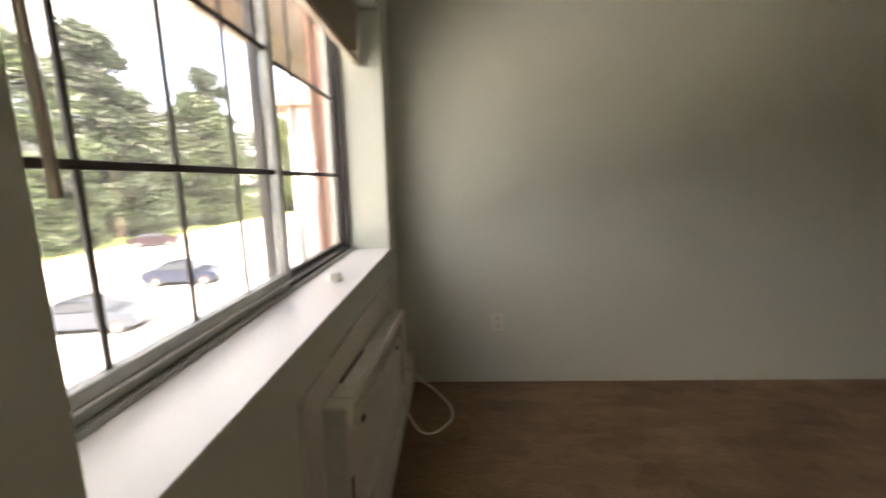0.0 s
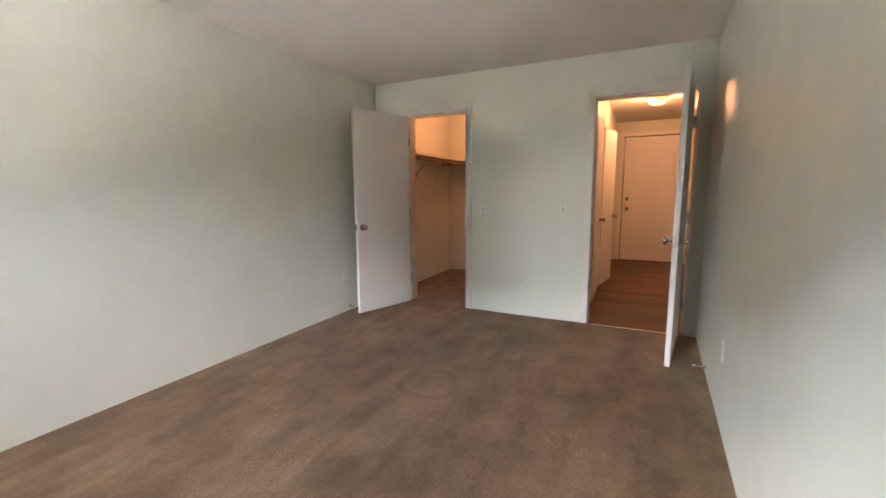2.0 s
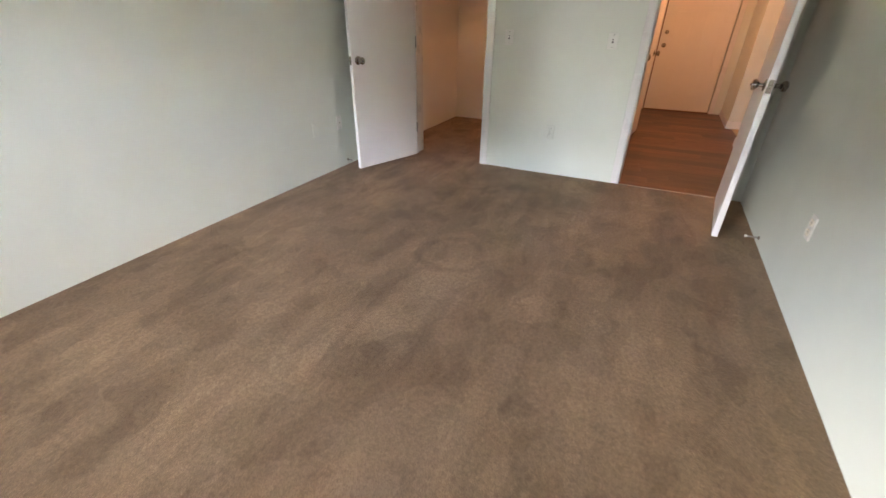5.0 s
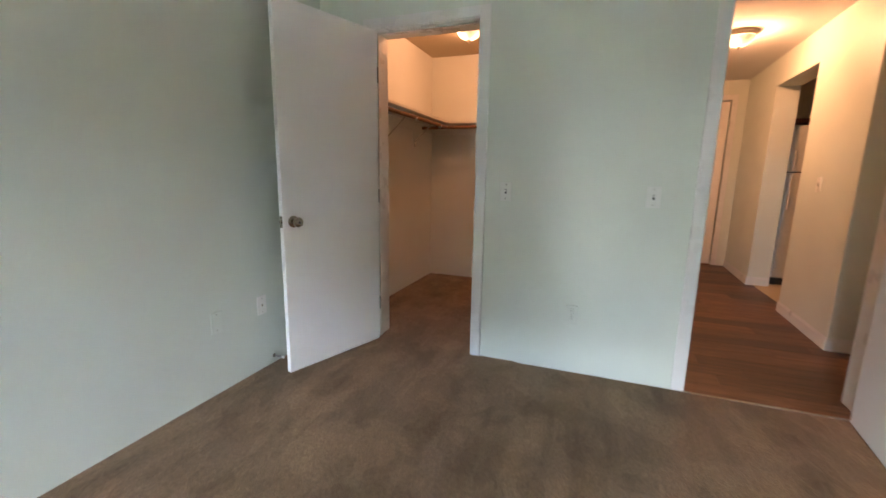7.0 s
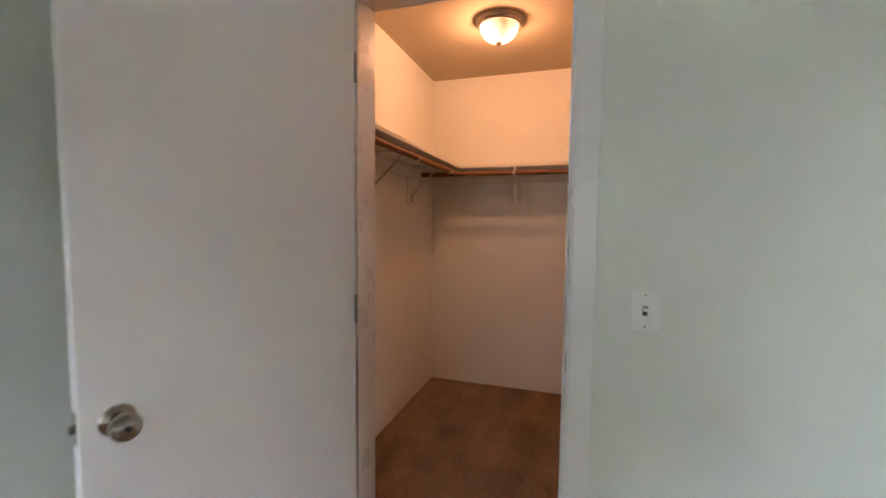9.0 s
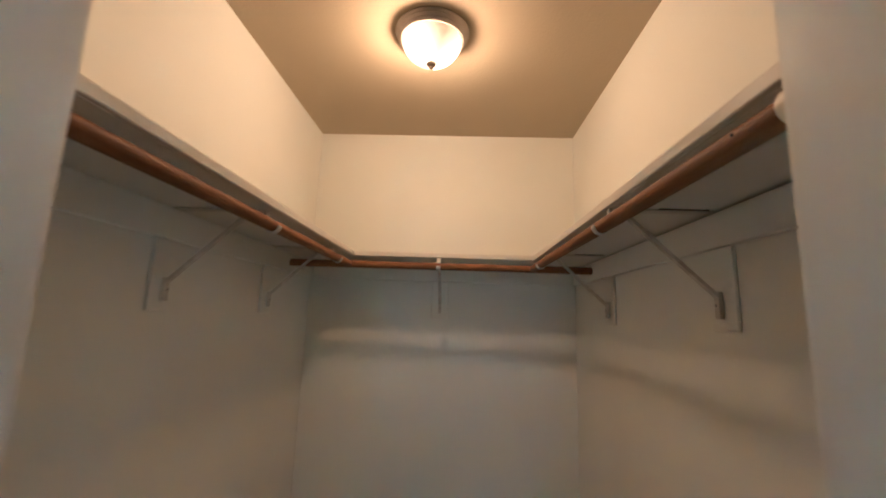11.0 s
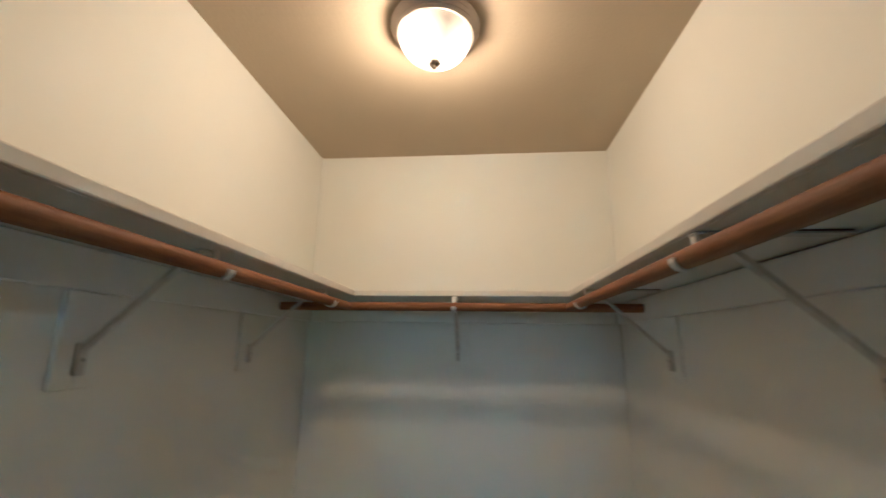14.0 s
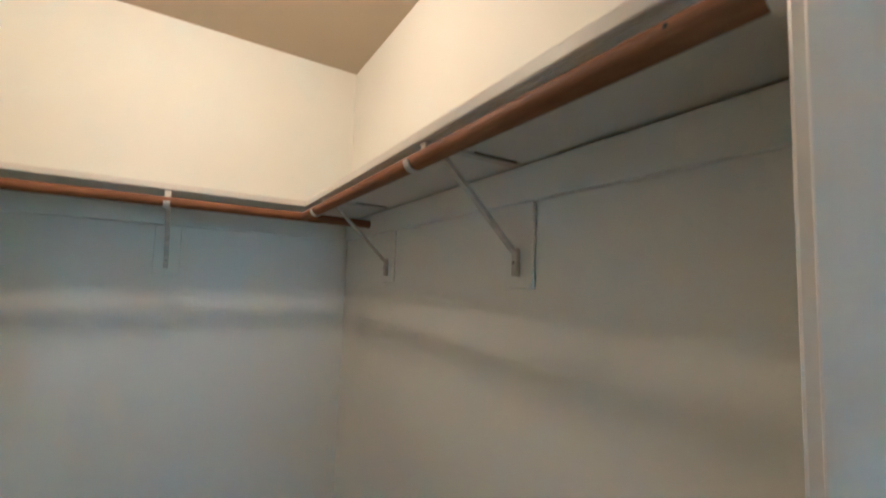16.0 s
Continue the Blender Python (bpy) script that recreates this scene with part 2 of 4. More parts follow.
def plank_material():
    m, nt, b = nodes_of("vinyl_plank")
    info = nt.nodes.new("ShaderNodeObjectInfo")
    v = coords(nt, (14, 1.1, 1))
    add = nt.nodes.new("ShaderNodeVectorMath")
    sc = nt.nodes.new("ShaderNodeVectorMath")
    sc.operation = "SCALE"
    sc.inputs[0].default_value = (17, 31, 5)
    nt.links.new(info.outputs["Random"], sc.inputs["Scale"])
    nt.links.new(v, add.inputs[0])
    nt.links.new(sc.outputs[0], add.inputs[1])
    grain = noise_tex(nt, add.outputs[0], 3.0, 6, 0.65, 0.6)
    c = ramp(nt, grain, [(0.3, (0.040, 0.017, 0.008)), (0.5, (0.105, 0.046, 0.022)), (0.7, (0.19, 0.092, 0.046))])
    tone = ramp(nt, info.outputs["Random"], [(0.0, (0.42, 0.40, 0.38)), (1.0, (1.30, 1.26, 1.22))])
    nt.links.new(mix(nt, 1.0, c, tone, "MULTIPLY"), b.inputs["Base Color"])
    b.inputs["Roughness"].default_value = 0.42
    bump(nt, b, grain, 0.15, 0.001)
    return m


def rod_material():
    m, nt, b = nodes_of("stained_pine_rod")
    g = noise_tex(nt, coords(nt, (3, 40, 40)), 2.0, 4, 0.6, 0.5)
    nt.links.new(ramp(nt, g, [(0.3, (0.15, 0.062, 0.021)), (0.7, (0.26, 0.122, 0.045))]), b.inputs["Base Color"])
    b.inputs["Roughness"].default_value, b.inputs["Specular IOR Level"].default_value = 0.6, 0.25
    bump(nt, b, g, 0.1, 0.0008)
    return m


def glass_material():
    """Thin window pane: see-through, tinted dark to dim the view outside, with a faint mirror."""
    m = bpy.data.materials.new("window_glass")
    m.use_nodes = True
    nt = m.node_tree
    nt.nodes.remove(nt.nodes["Principled BSDF"])
    tr, gl, fr, mx, pw, sc = (nt.nodes.new("ShaderNode" + n) for n in ("BsdfTransparent", "BsdfGlossy", "LayerWeight", "MixShader", "Math", "Math"))
    film, dusty = nt.nodes.new("ShaderNodeBsdfTranslucent"), nt.nodes.new("ShaderNodeMixShader")
    film.inputs[0].default_value, dusty.inputs[0].default_value = (0.80, 0.84, 0.88, 1), 0.008
    # Dark transmission colour holds down the brightness of the outdoors.
    tr.inputs[0].default_value = (0.42, 0.43, 0.445, 1)
    gl.inputs["Roughness"].default_value = 0.02
    pw.operation, sc.operation = "POWER", "MULTIPLY_ADD"
    pw.inputs[1].default_value, sc.inputs[1].default_value, sc.inputs[2].default_value = 4.0, 0.3, 0.03
    nt.links.new(fr.outputs["Facing"], pw.inputs[0])
    nt.links.new(pw.outputs[0], sc.inputs[0])
    nt.links.new(sc.outputs[0], mx.inputs[0])
    nt.links.new(tr.outputs[0], dusty.inputs[1])
    nt.links.new(film.outputs[0], dusty.inputs[2])
    nt.links.new(dusty.outputs[0], mx.inputs[1])
    nt.links.new(gl.outputs[0], mx.inputs[2])
    nt.links.new(mx.outputs[0], nt.nodes["Material Output"].inputs[0])
    return m


def lamp_material(name, strength):
    """Frosted glass that glows most where the two bulbs sit behind it."""
    m, nt, b = nodes_of(name)
    b.inputs["Base Color"].default_value = (0.85, 0.80, 0.72, 1)
    b.inputs["Roughness"].default_value = 0.25
    b.inputs["Emission Color"].default_value = (*LAMP_WARM, 1)
    v = coords(nt)
    near = []
    for spot in ((-0.035, 0.062, -0.085), (0.03, -0.055, -0.085)):
        d = nt.nodes.new("ShaderNodeVectorMath")
        d.operation = "DISTANCE"
        d.inputs[1].default_value = spot
        nt.links.new(v, d.inputs[0])
        near.append(ramp(nt, d.outputs["Value"], [(0.0, (1.0,) * 3), (0.05, (0.6,) * 3), (0.085, (0.2,) * 3), (0.125, (0.045,) * 3)]))
    k = nt.nodes.new("ShaderNodeMath")
    k.operation = "MULTIPLY"
    k.inputs[1].default_value = strength
    nt.links.new(mix(nt, 1.0, near[0], near[1], "LIGHTEN"), k.inputs[0])
    nt.links.new(k.outputs[0], b.inputs["Emission Strength"])
    return m


def ground_material(name, dark, light, scale, relief):
    m, nt, b = nodes_of(name)
    v = coords(nt)
    big, fine = noise_tex(nt, v, 0.25, 5, 0.6), noise_tex(nt, v, scale, 4, 0.7)
    c = mix(nt, 0.4, ramp(nt, big, [(0.3, dark), (0.7, light)]), ramp(nt, fine, [(0.3, dark), (0.7, light)]))
    nt.links.new(c, b.inputs["Base Color"])
    b.inputs["Roughness"].default_value = 0.9
    bump(nt, b, fine, relief, 0.01)
    return m


def leaf_material(name, dark, light):
    m, nt, b = nodes_of(name)
    g = nt.nodes.new("ShaderNodeNewGeometry")
    nt.links.new(ramp(nt, g.outputs["Random Per Island"], [(0.0, dark), (1.0, light)]), b.inputs["Base Color"])
    b.inputs["Roughness"].default_value = 0.55
    b.inputs["Transmission Weight"].default_value = 0.0
    return m


def brick_material():
    m, nt, b = nodes_of("red_brick")
    info = nt.nodes.new("ShaderNodeObjectInfo")
    n = noise_tex(nt, coords(nt), 40, 4, 0.7)
    c = mix(nt, 1.0, ramp(nt, info.outputs["Random"], [(0, (0.28, 0.11, 0.07)), (1, (0.42, 0.20, 0.13))]), ramp(nt, n, [(0.3, (0.75, 0.75, 0.75)), (0.7, (1.1, 1.1, 1.1))]), "MULTIPLY")
    nt.links.new(c, b.inputs["Base Color"])
    b.inputs["Roughness"].default_value = 0.9
    bump(nt, b, n, 0.4, 0.004)
    return m


CARPET, PLANK, ROD, GLASS, BRICK = carpet_material(), plank_material(), rod_material(), glass_material(), brick_material()
LAMP_GLASS = lamp_material("lamp_glass", DOME_GLOW)
ASPHALT = ground_material("pale_worn_paving", (0.43, 0.42, 0.40), (0.55, 0.535, 0.51), 30, 0.3)
GRASS = ground_material("grass", (0.045, 0.07, 0.02), (0.09, 0.12, 0.04), 12, 0.5)
CONCRETE = ground_material("concrete", (0.38, 0.37, 0.35), (0.48, 0.47, 0.44), 25, 0.3)
TILE = ground_material("kitchen_vinyl", (0.42, 0.34, 0.22), (0.52, 0.43, 0.29), 20, 0.1)
BARK = ground_material("bark", (0.05, 0.035, 0.025), (0.12, 0.09, 0.065), 18, 0.8)
LEAF_A = leaf_material("leaves_green", (0.011, 0.025, 0.008), (0.038, 0.062, 0.021))
LEAF_B = leaf_material("leaves_yellow_green", (0.030, 0.050, 0.010), (0.085, 0.115, 0.025))
LEAF_C = leaf_material("needles_dark", (0.011, 0.024, 0.012), (0.028, 0.046, 0.022))

# ---- builders ----
def box(bm, x0, y0, z0, x1, y1, z1, bevel=0.0, m=None):
    vs = bmesh.ops.create_cube(bm, size=1.0)["verts"]
    bmesh.ops.transform(bm, matrix=Matrix.Translation(((x0 + x1) / 2, (y0 + y1) / 2, (z0 + z1) / 2)) @ Matrix.Diagonal((abs(x1 - x0), abs(y1 - y0), abs(z1 - z0), 1)), verts=vs)
    if bevel:
        es = list({e for v in vs for e in v.link_edges})
        r = bmesh.ops.bevel(bm, geom=es, offset=bevel, segments=2, affect="EDGES", profile=0.5)
        vs = list({v for f in r["faces"] for v in f.verts} | {v for v in vs if v.is_valid})
    if m is not None:
        bmesh.ops.transform(bm, matrix=m, verts=vs)
    return bm


def cube(*a, **k):
    return box(bmesh.new(), *a, **k)


def lathe(bm, profile, segs=24, m=None):
    """Turns a profile of (radius, height) about z."""
    rings = []
    for r, h in profile:
        rings.append([bm.verts.new((max(r, 1e-4) * math.cos(2 * math.pi * i / segs), max(r, 1e-4) * math.sin(2 * math.pi * i / segs), h)) for i in range(segs)])
    for a, b in zip(rings, rings[1:]):
        for i in range(segs):
            bm.faces.new((a[i], a[(i + 1) % segs], b[(i + 1) % segs], b[i]))
    bm.faces.new(reversed(rings[0]))
    bm.faces.new(rings[-1])
    if m is not None:
        bmesh.ops.transform(bm, matrix=m, verts=[v for r in rings for v in r])
    return bm


def tube(bm, p0, p1, r, segs=12):
    """A round bar from p0 to p1."""
    d = Vector(p1) - Vector(p0)
    return lathe(bm, [(r, 0), (r, d.length)], segs, Matrix.Translation(p0) @ d.to_track_quat("Z", "Y").to_matrix().to_4x4())


def part(name, bm, material, parent=None, label="", smooth=False):
    bmesh.ops.recalc_face_normals(bm, faces=bm.faces[:])
    me = bpy.data.meshes.new(name)
    bm.to_mesh(me)
    bm.free()
    if smooth:
        me.shade_smooth()
        me.set_sharp_from_angle(angle=radians(35))
    me.materials.append(material)
    ob = new(name, me)
    if parent is not None:
        ob.parent = parent
    if label:
        ob["label"] = label
    return ob


def thing(name, label, category, group="", m=None, kind=""):
    ob = new(name)
    ob.empty_display_size = 0.1
    if m is not None:
        ob.matrix_basis = m
    return tagged(ob, label, category, group, kind)


def cells(axis, a, b, u0, u1, z0, z1, holes=()):
    """A slab between a and b along the axis, over u0..u1 and z0..z1, with holes through it."""
    us = sorted({u0, u1, *(h[0] for h in holes), *(h[1] for h in holes)})
    zs = sorted({z0, z1, *(h[2] for h in holes), *(h[3] for h in holes)})
    us, zs = [u for u in us if u0 <= u <= u1], [z for z in zs if z0 <= z <= z1]

    def solid(i, j):
        if not (0 <= i < len(us) - 1 and 0 <= j < len(zs) - 1):
            return False
        cu, cz = (us[i] + us[i + 1]) / 2, (zs[j] + zs[j + 1]) / 2
        return not any(h[0] < cu < h[1] and h[2] < cz < h[3] for h in holes)

    bm, made = bmesh.new(), {}

    def vert(d, u, z):
        k = (d, u, z)
        if k not in made:
            made[k] = bm.verts.new((d, u, z) if axis == "x" else (u, d, z))
        return made[k]

    for i in range(len(us) - 1):
        for j in range(len(zs) - 1):
            if not solid(i, j):
                continue
            q = ((us[i], zs[j]), (us[i + 1], zs[j]), (us[i + 1], zs[j + 1]), (us[i], zs[j + 1]))
            for d in (a, b):
                bm.faces.new([vert(d, *c) for c in q])
            for (p, r), n in zip(((q[0], q[1]), (q[1], q[2]), (q[2], q[3]), (q[3], q[0])), ((i, j - 1), (i + 1, j), (i, j + 1), (i - 1, j))):
                if not solid(*n):
                    bm.faces.new([vert(a, *p), vert(a, *r), vert(b, *r), vert(b, *p)])
    return bm


def structure(name, bm, material, label, category):
    return tagged(part(name, bm, material), label, category, kind="structure")


def skewed(bm, x0, slope):
    """Shears a mesh in plan: y follows slope away from x0."""
    for v in bm.verts:
        v.co.y += slope * (v.co.x - x0)
    return bm


# ---- the shell ----
structure("wall_west", cells("x", XW, XW - 0.30, -0.20, 3.35, -0.03, TOP, [(WY0, WY1, WZ0, WZ1)]), WALL, "off-white painted window wall with a deep reveal", "wall")
structure("wall_north", cells("y", YN, YN + 0.15, XW, 7.34, -0.03, TOP), WALL, "plain off-white painted wall above the carpet", "wall")
structure("wall_south", skewed(cells("y", YS, YS - 0.12, XW, XE, -0.03, TOP), 3.30, SKEW_S), WALL, "plain off-white semi-gloss painted wall", "wall")
structure("wall_east", cells("x", XE, XC, -0.20, YN, -0.03, TOP, [(CD0 - 0.02, CD1 + 0.02, -0.03, DTOP + 0.02), (HD0 - 0.02, HD1 + 0.02, -0.03, DTOP + 0.02)]), WALL, "pale green-white wall with two door openings", "wall")
structure("closet_wall_back", cells("x", XB, XB + 0.12, YC - 0.12, YN, -0.03, TOP), CLOSET_WALL, "cream painted back wall of the closet", "wall")
structure("closet_wall_south", cells("y", YC, YC - 0.12, XC, XB, -0.03, TOP), CLOSET_WALL, "cream painted side wall of the closet", "wall")
structure("closet_wall_north", cells("y", YN, YN - 0.006, XC + 0.002, XB - 0.002, 0.001, TOP - 0.001), CLOSET_WALL, "cream painted side wall of the closet", "wall")
structure("hall_wall_north", cells("y", HALL_N, HALL_N + 0.12, XC, XEND, -0.03, TOP, [(5.90, 6.56, -0.03, 2.05), (6.78, 7.44, -0.03, 2.05)]), WALL, "cream hall wall with two closet doors", "wall")
structure("hall_closet_back", cells("y", 1.56, 1.64, XC, 7.72, -0.03, TOP), WALL, "plain wall inside the hall closets", "wall")
structure("hall_closet_end", cells("x", 7.62, 7.72, HALL_N + 0.12, 1.56, -0.03, TOP), WALL, "plain wall inside the hall closets", "wall")
structure("hall_wall_south", skewed(cells("y", HALL_S, HALL_S - 0.21, 6.24, XEND, -0.03, TOP, [(7.19, 8.20, -0.03, 2.15)]), 6.24, SKEW_H), WALL, "cream hall wall with a cased kitchen opening", "wall")
structure("hall_wall_end", cells("x", XEND, XEND + 0.15, -2.6, HALL_N + 0.12, -0.03, TOP, [(-0.18, 0.755, -0.03, 2.19)]), WALL, "cream hall end wall round the entry door", "wall")
structure("passage_wall_east", cells("x", 6.24, 6.36, -2.6, HALL_S - 0.20, -0.03, TOP), WALL, "cream painted passage wall", "wall")
structure("passage_wall_south", cells("y", -2.6, -2.75, XC - 0.185, XEND + 0.15, -0.03, TOP), WALL, "cream painted end wall", "wall")
structure("passage_wall_west", cells("x", XE, XC, -2.6, -0.20, -0.03, TOP), WALL, "cream painted passage wall", "wall")
bm = cube(XW, YS - 0.16, TOP, XE + 0.09, YN + 0.1, TOP + 0.12)
structure("ceiling", bm, CEIL, "white textured bedroom ceiling", "ceiling")
structure("closet_ceiling", cube(XE + 0.09, YC - 0.06, TOP, XB + 0.1, YN + 0.1, TOP + 0.12), CLOSET_CEIL_SHADED, "white textured closet ceiling, coloured tan and darker for its shade", "ceiling")
structure("hall_ceiling", cube(XE + 0.09, -2.7, TOP, XEND + 0.14, YC - 0.06, TOP + 0.12), CEIL, "white textured hall ceiling", "ceiling")
bm = bmesh.new()
box(bm, XW, YS - 0.10, -0.03, XE - 0.012, YN, 0.0)
box(bm, XE - 0.012, YC, -0.03, XB, YN, 0.0)
structure("floor", bm, CARPET, "worn beige-brown cut-pile carpet with vacuum sweeps", "carpet")
structure("hall_subfloor", cube(XE - 0.01, -2.6, -0.06, XEND, YC - 0.1, -0.016), DARKWOOD, "dark floor under the hall planks", "floor")
structure("kitchen_floor", cube(6.36, -2.6, -0.016, XEND, HALL_S - 0.141, -0.003), TILE, "pale tan vinyl kitchen floor", "floor")
structure("threshold", cube(XE - 0.024, HD0 - 0.02, -0.01, XE - 0.004, HD1 + 0.02, 0.004, bevel=0.003), NICKEL, "thin metal carpet edge strip in the doorway", "threshold")

# jambs, stops and casings
def door_frame(name, y0, y1, label, inner_casing=True, south_casing=0.065):
    bm = bmesh.new()
    xa, xb = XE - 0.002, XC + 0.002
    box(bm, xa, y0 - 0.02, 0, xb, y0, DTOP + 0.02, 0.002)
    box(bm, xa, y1, 0, xb, y1 + 0.02, DTOP + 0.02, 0.002)
    box(bm, xa, y0, DTOP, xb, y1, DTOP + 0.02, 0.002)
    frame_ob = tagged(part(name, bm, TRIM), label, "door frame", kind="structure")
    bm = bmesh.new()
    for ya, yb in ((y0, y0 + 0.011), (y1 - 0.011, y1)):
        box(bm, XE + 0.045, ya, 0, XE + 0.08, yb, DTOP, 0.003)
    box(bm, XE + 0.045, y0, DTOP - 0.011, XE + 0.08, y1, DTOP, 0.003)
    part("door_stop", bm, TRIM, frame_ob)
    for xf, s in ((XE, -1), (XC, 1)):
        if s > 0 and not inner_casing:
            continue
        w = 0.06
        bm = bmesh.new()
        for ya, yb, first in ((y0 - 0.006 - (south_casing if s < 0 else w), y0 - 0.006, True), (y1 + 0.006, y1 + 0.006 + w, False)):
            box(bm, xf, ya, 0, xf + s * 0.013, yb, DTOP + 0.006 + w, 0.003)
        box(bm, xf, y0 - 0.006, DTOP + 0.006, xf + s * 0.0125, y1 + 0.006, DTOP + 0.006 + w, 0.003)
        part("casing", bm, TRIM, frame_ob)
    return frame_ob


frame_c = door_frame("door_frame_1", CD0, CD1, "white painted frame round the closet doorway")
frame_h = door_frame("door_frame_2", HD0, HD1, "white painted frame round the hall doorway", True, 0.052)
for fr, y in ((frame_c, CD0), (frame_h, HD1)):
    s = 1 if y == CD0 else -1
    bm = cube(XE + 0.012, y, 0.885, XE + 0.042, y + s * 0.002, 0.945, bevel=0.0008)
    box(bm, XE + 0.020, y + s * 0.0012, 0.902, XE + 0.034, y + s * 0.0026, 0.928)
    part("strike_plate", bm, NICKEL, fr, "dull nickel strike plate")
    part("strike_hole", cube(XE + 0.021, y + s * 0.0022, 0.905, XE + 0.033, y + s * 0.0032, 0.925), DARK, fr)


def knob_set(leaf, x, z, half, two=True):
    """Round satin knobs on both faces of a leaf, with the latch in its edge."""
    prof = [(0.032, 0.0), (0.033, 0.004), (0.026, 0.009), (0.012, 0.012), (0.011, 0.028), (0.019, 0.033), (0.027, 0.041), (0.0285, 0.052), (0.026, 0.060), (0.018, 0.064), (0.008, 0.065)]
    for s in ((1, -1) if two else (-1,)):
        m = Matrix.Translation((x, s * half, z)) @ Matrix.Rotation(radians(-90 * s), 4, "X")
        k = part("knob", lathe(bmesh.new(), prof, 28, m), NICKEL, leaf, "round satin-nickel knob", True)
        part("key_button", lathe(bmesh.new(), [(0.006, 0.0645), (0.006, 0.068), (0.004, 0.069)], 12, m), DARK, k)


def slab_door(name, label, width, height=2.02, group="", hinges=True):
    d = thing(name, label, "door", group)
    part("door_leaf", cube(0, -0.0175, 0.012, width, 0.0175, height, bevel=0.0025), DOOR, d)
    knob_set(d, width - 0.062, 0.905, 0.0175)
    part("latch_plate", cube(width - 0.0005, -0.0125, 0.872, width + 0.0012, 0.0125, 0.938, bevel=0.0005), NICKEL, d, "dull latch plate in the door edge")
    part("latch_bolt", cube(width, -0.006, 0.897, width + 0.010, 0.006, 0.913, bevel=0.002), NICKEL, d)
    if hinges:
        for z in (0.28, 1.03, 1.80):
            bm = cube(-0.004, -0.014, z - 0.045, -0.0003, 0.016, z + 0.045)
            tube(bm, (-0.004, 0.021, z - 0.046), (-0.004, 0.021, z + 0.046), 0.0055, 10)
            part("hinge", bm, GREASE, d, "painted steel butt hinge")
    return d


closet_door = slab_door("closet_door", "white flat slab closet door standing wide open on the carpet", 0.700, 2.064)
closet_door.matrix_basis = pose(5.184, 2.780, 0, 0, 0, math.degrees(math.atan2(0.225, -0.665)))
bedroom_door = slab_door("bedroom_door", "white flat slab bedroom door standing open near the wall", 0.780, 2.064, hinges=False)
bedroom_door.matrix_basis = pose(5.152, 0.103, 0, 0, 0, math.degrees(math.atan2(0.100, -0.776)))
for z in (0.28, 1.03, 1.80):  # thrown-open butt hinges that bridge the gap to the jamb
    bm = cube(-0.026, 0.014, z - 0.048, -0.0005, 0.0175, z + 0.048, bevel=0.0006)
    box(bm, -0.058, 0.040, z - 0.048, -0.026, 0.0435, z + 0.048, 0.0006)
    box(bm, -0.029, 0.016, z - 0.048, -0.025, 0.042, z + 0.048, 0.0006)
    tube(bm, (-0.024, 0.036, z - 0.050), (-0.024, 0.036, z + 0.050), 0.0065, 12)
    part("hinge", bm, GREASE, bedroom_door, "painted steel butt hinge")

# ---- window ----
win = tagged(part("window_1", bmesh.new(), BRONZE), "sliding window with dark grid bars in a bronze frame", "window", kind="structure")
FX0, FX1 = 0.425, 0.485
bm = bmesh.new()
for y0, y1, z0, z1 in ((WY0, WY0 + 0.035, WZ0, WZ1), (WY1 - 0.03, WY1, WZ0, WZ1), (WY0 + 0.035, WY1 - 0.03, WZ0, WZ0 + 0.03), (WY0 + 0.035, WY1 - 0.03, WZ1 - 0.03, WZ1)):
    box(bm, FX0, y0, z0, FX1, y1, z1, 0.003)
part("window_frame", bm, BRONZE, win, "dark bronze outer frame")
part("inner_track", cube(FX1 + 0.0005, WY0 + 0.037, WZ0 + 0.0065, FX1 + 0.004, 2.08, WZ0 + 0.031, bevel=0.001), ALU, win, "grey aluminium inner track")
STILE = 2.085
# sliding sash, nearer the room, and the fixed light behind it
for nm, mat, x0, x1, y0, y1, vs, w in (("sliding_sash", ALU, 0.462, 0.492, WY0 + 0.036, STILE + 0.025, (1.40, 1.625, 1.85), 0.036), ("fixed_sash", BRONZE, 0.428, 0.455, STILE - 0.02, WY1 - 0.031, (2.36, 2.63), 0.018)):
    bm = bmesh.new()
    za, zb = WZ0 + 0.031, WZ1 - 0.031
    for a, b, c, d in ((y0, y0 + w, za, zb), (y1 - w, y1, za, zb), (y0 + w, y1 - w, za, za + w), (y0 + w, y1 - w, zb - w, zb)):
        box(bm, x0, a, c, x1, b, d, 0.003)
    sash = part(nm, bm, mat, win, "grey-white sliding sash" if mat is ALU else "dark fixed sash")
    xm = (x0 + x1) / 2
    ya, yb = y0 + w - 0.002, y1 - w + 0.002
    for y in vs:
        part("grid_bar", cube(xm - 0.004, y - 0.006, za + w - 0.002, xm + 0.004, y + 0.006, zb - w + 0.002, bevel=0.002), BRONZE, sash)
    for z in (1.295, 1.657):
        part("grid_bar", cube(xm - 0.0035, ya, z - 0.008, xm + 0.005, yb, z + 0.008, bevel=0.002), BRONZE, sash)
    pane = part("pane", cube(xm - 0.0025, ya, za + w - 0.004, xm + 0.0025, yb, zb - w + 0.004), GLASS, sash, "dusty glass, darkened to dim the bright view outside")
    pane.visible_shadow = False
part("rail_bead", cube(0.490, WY0 + 0.05, WZ0 + 0.036, 0.496, STILE + 0.01, WZ0 + 0.043, bevel=0.0015), TRIM, win, "white bead along the sash rail")
bm = bmesh.new()
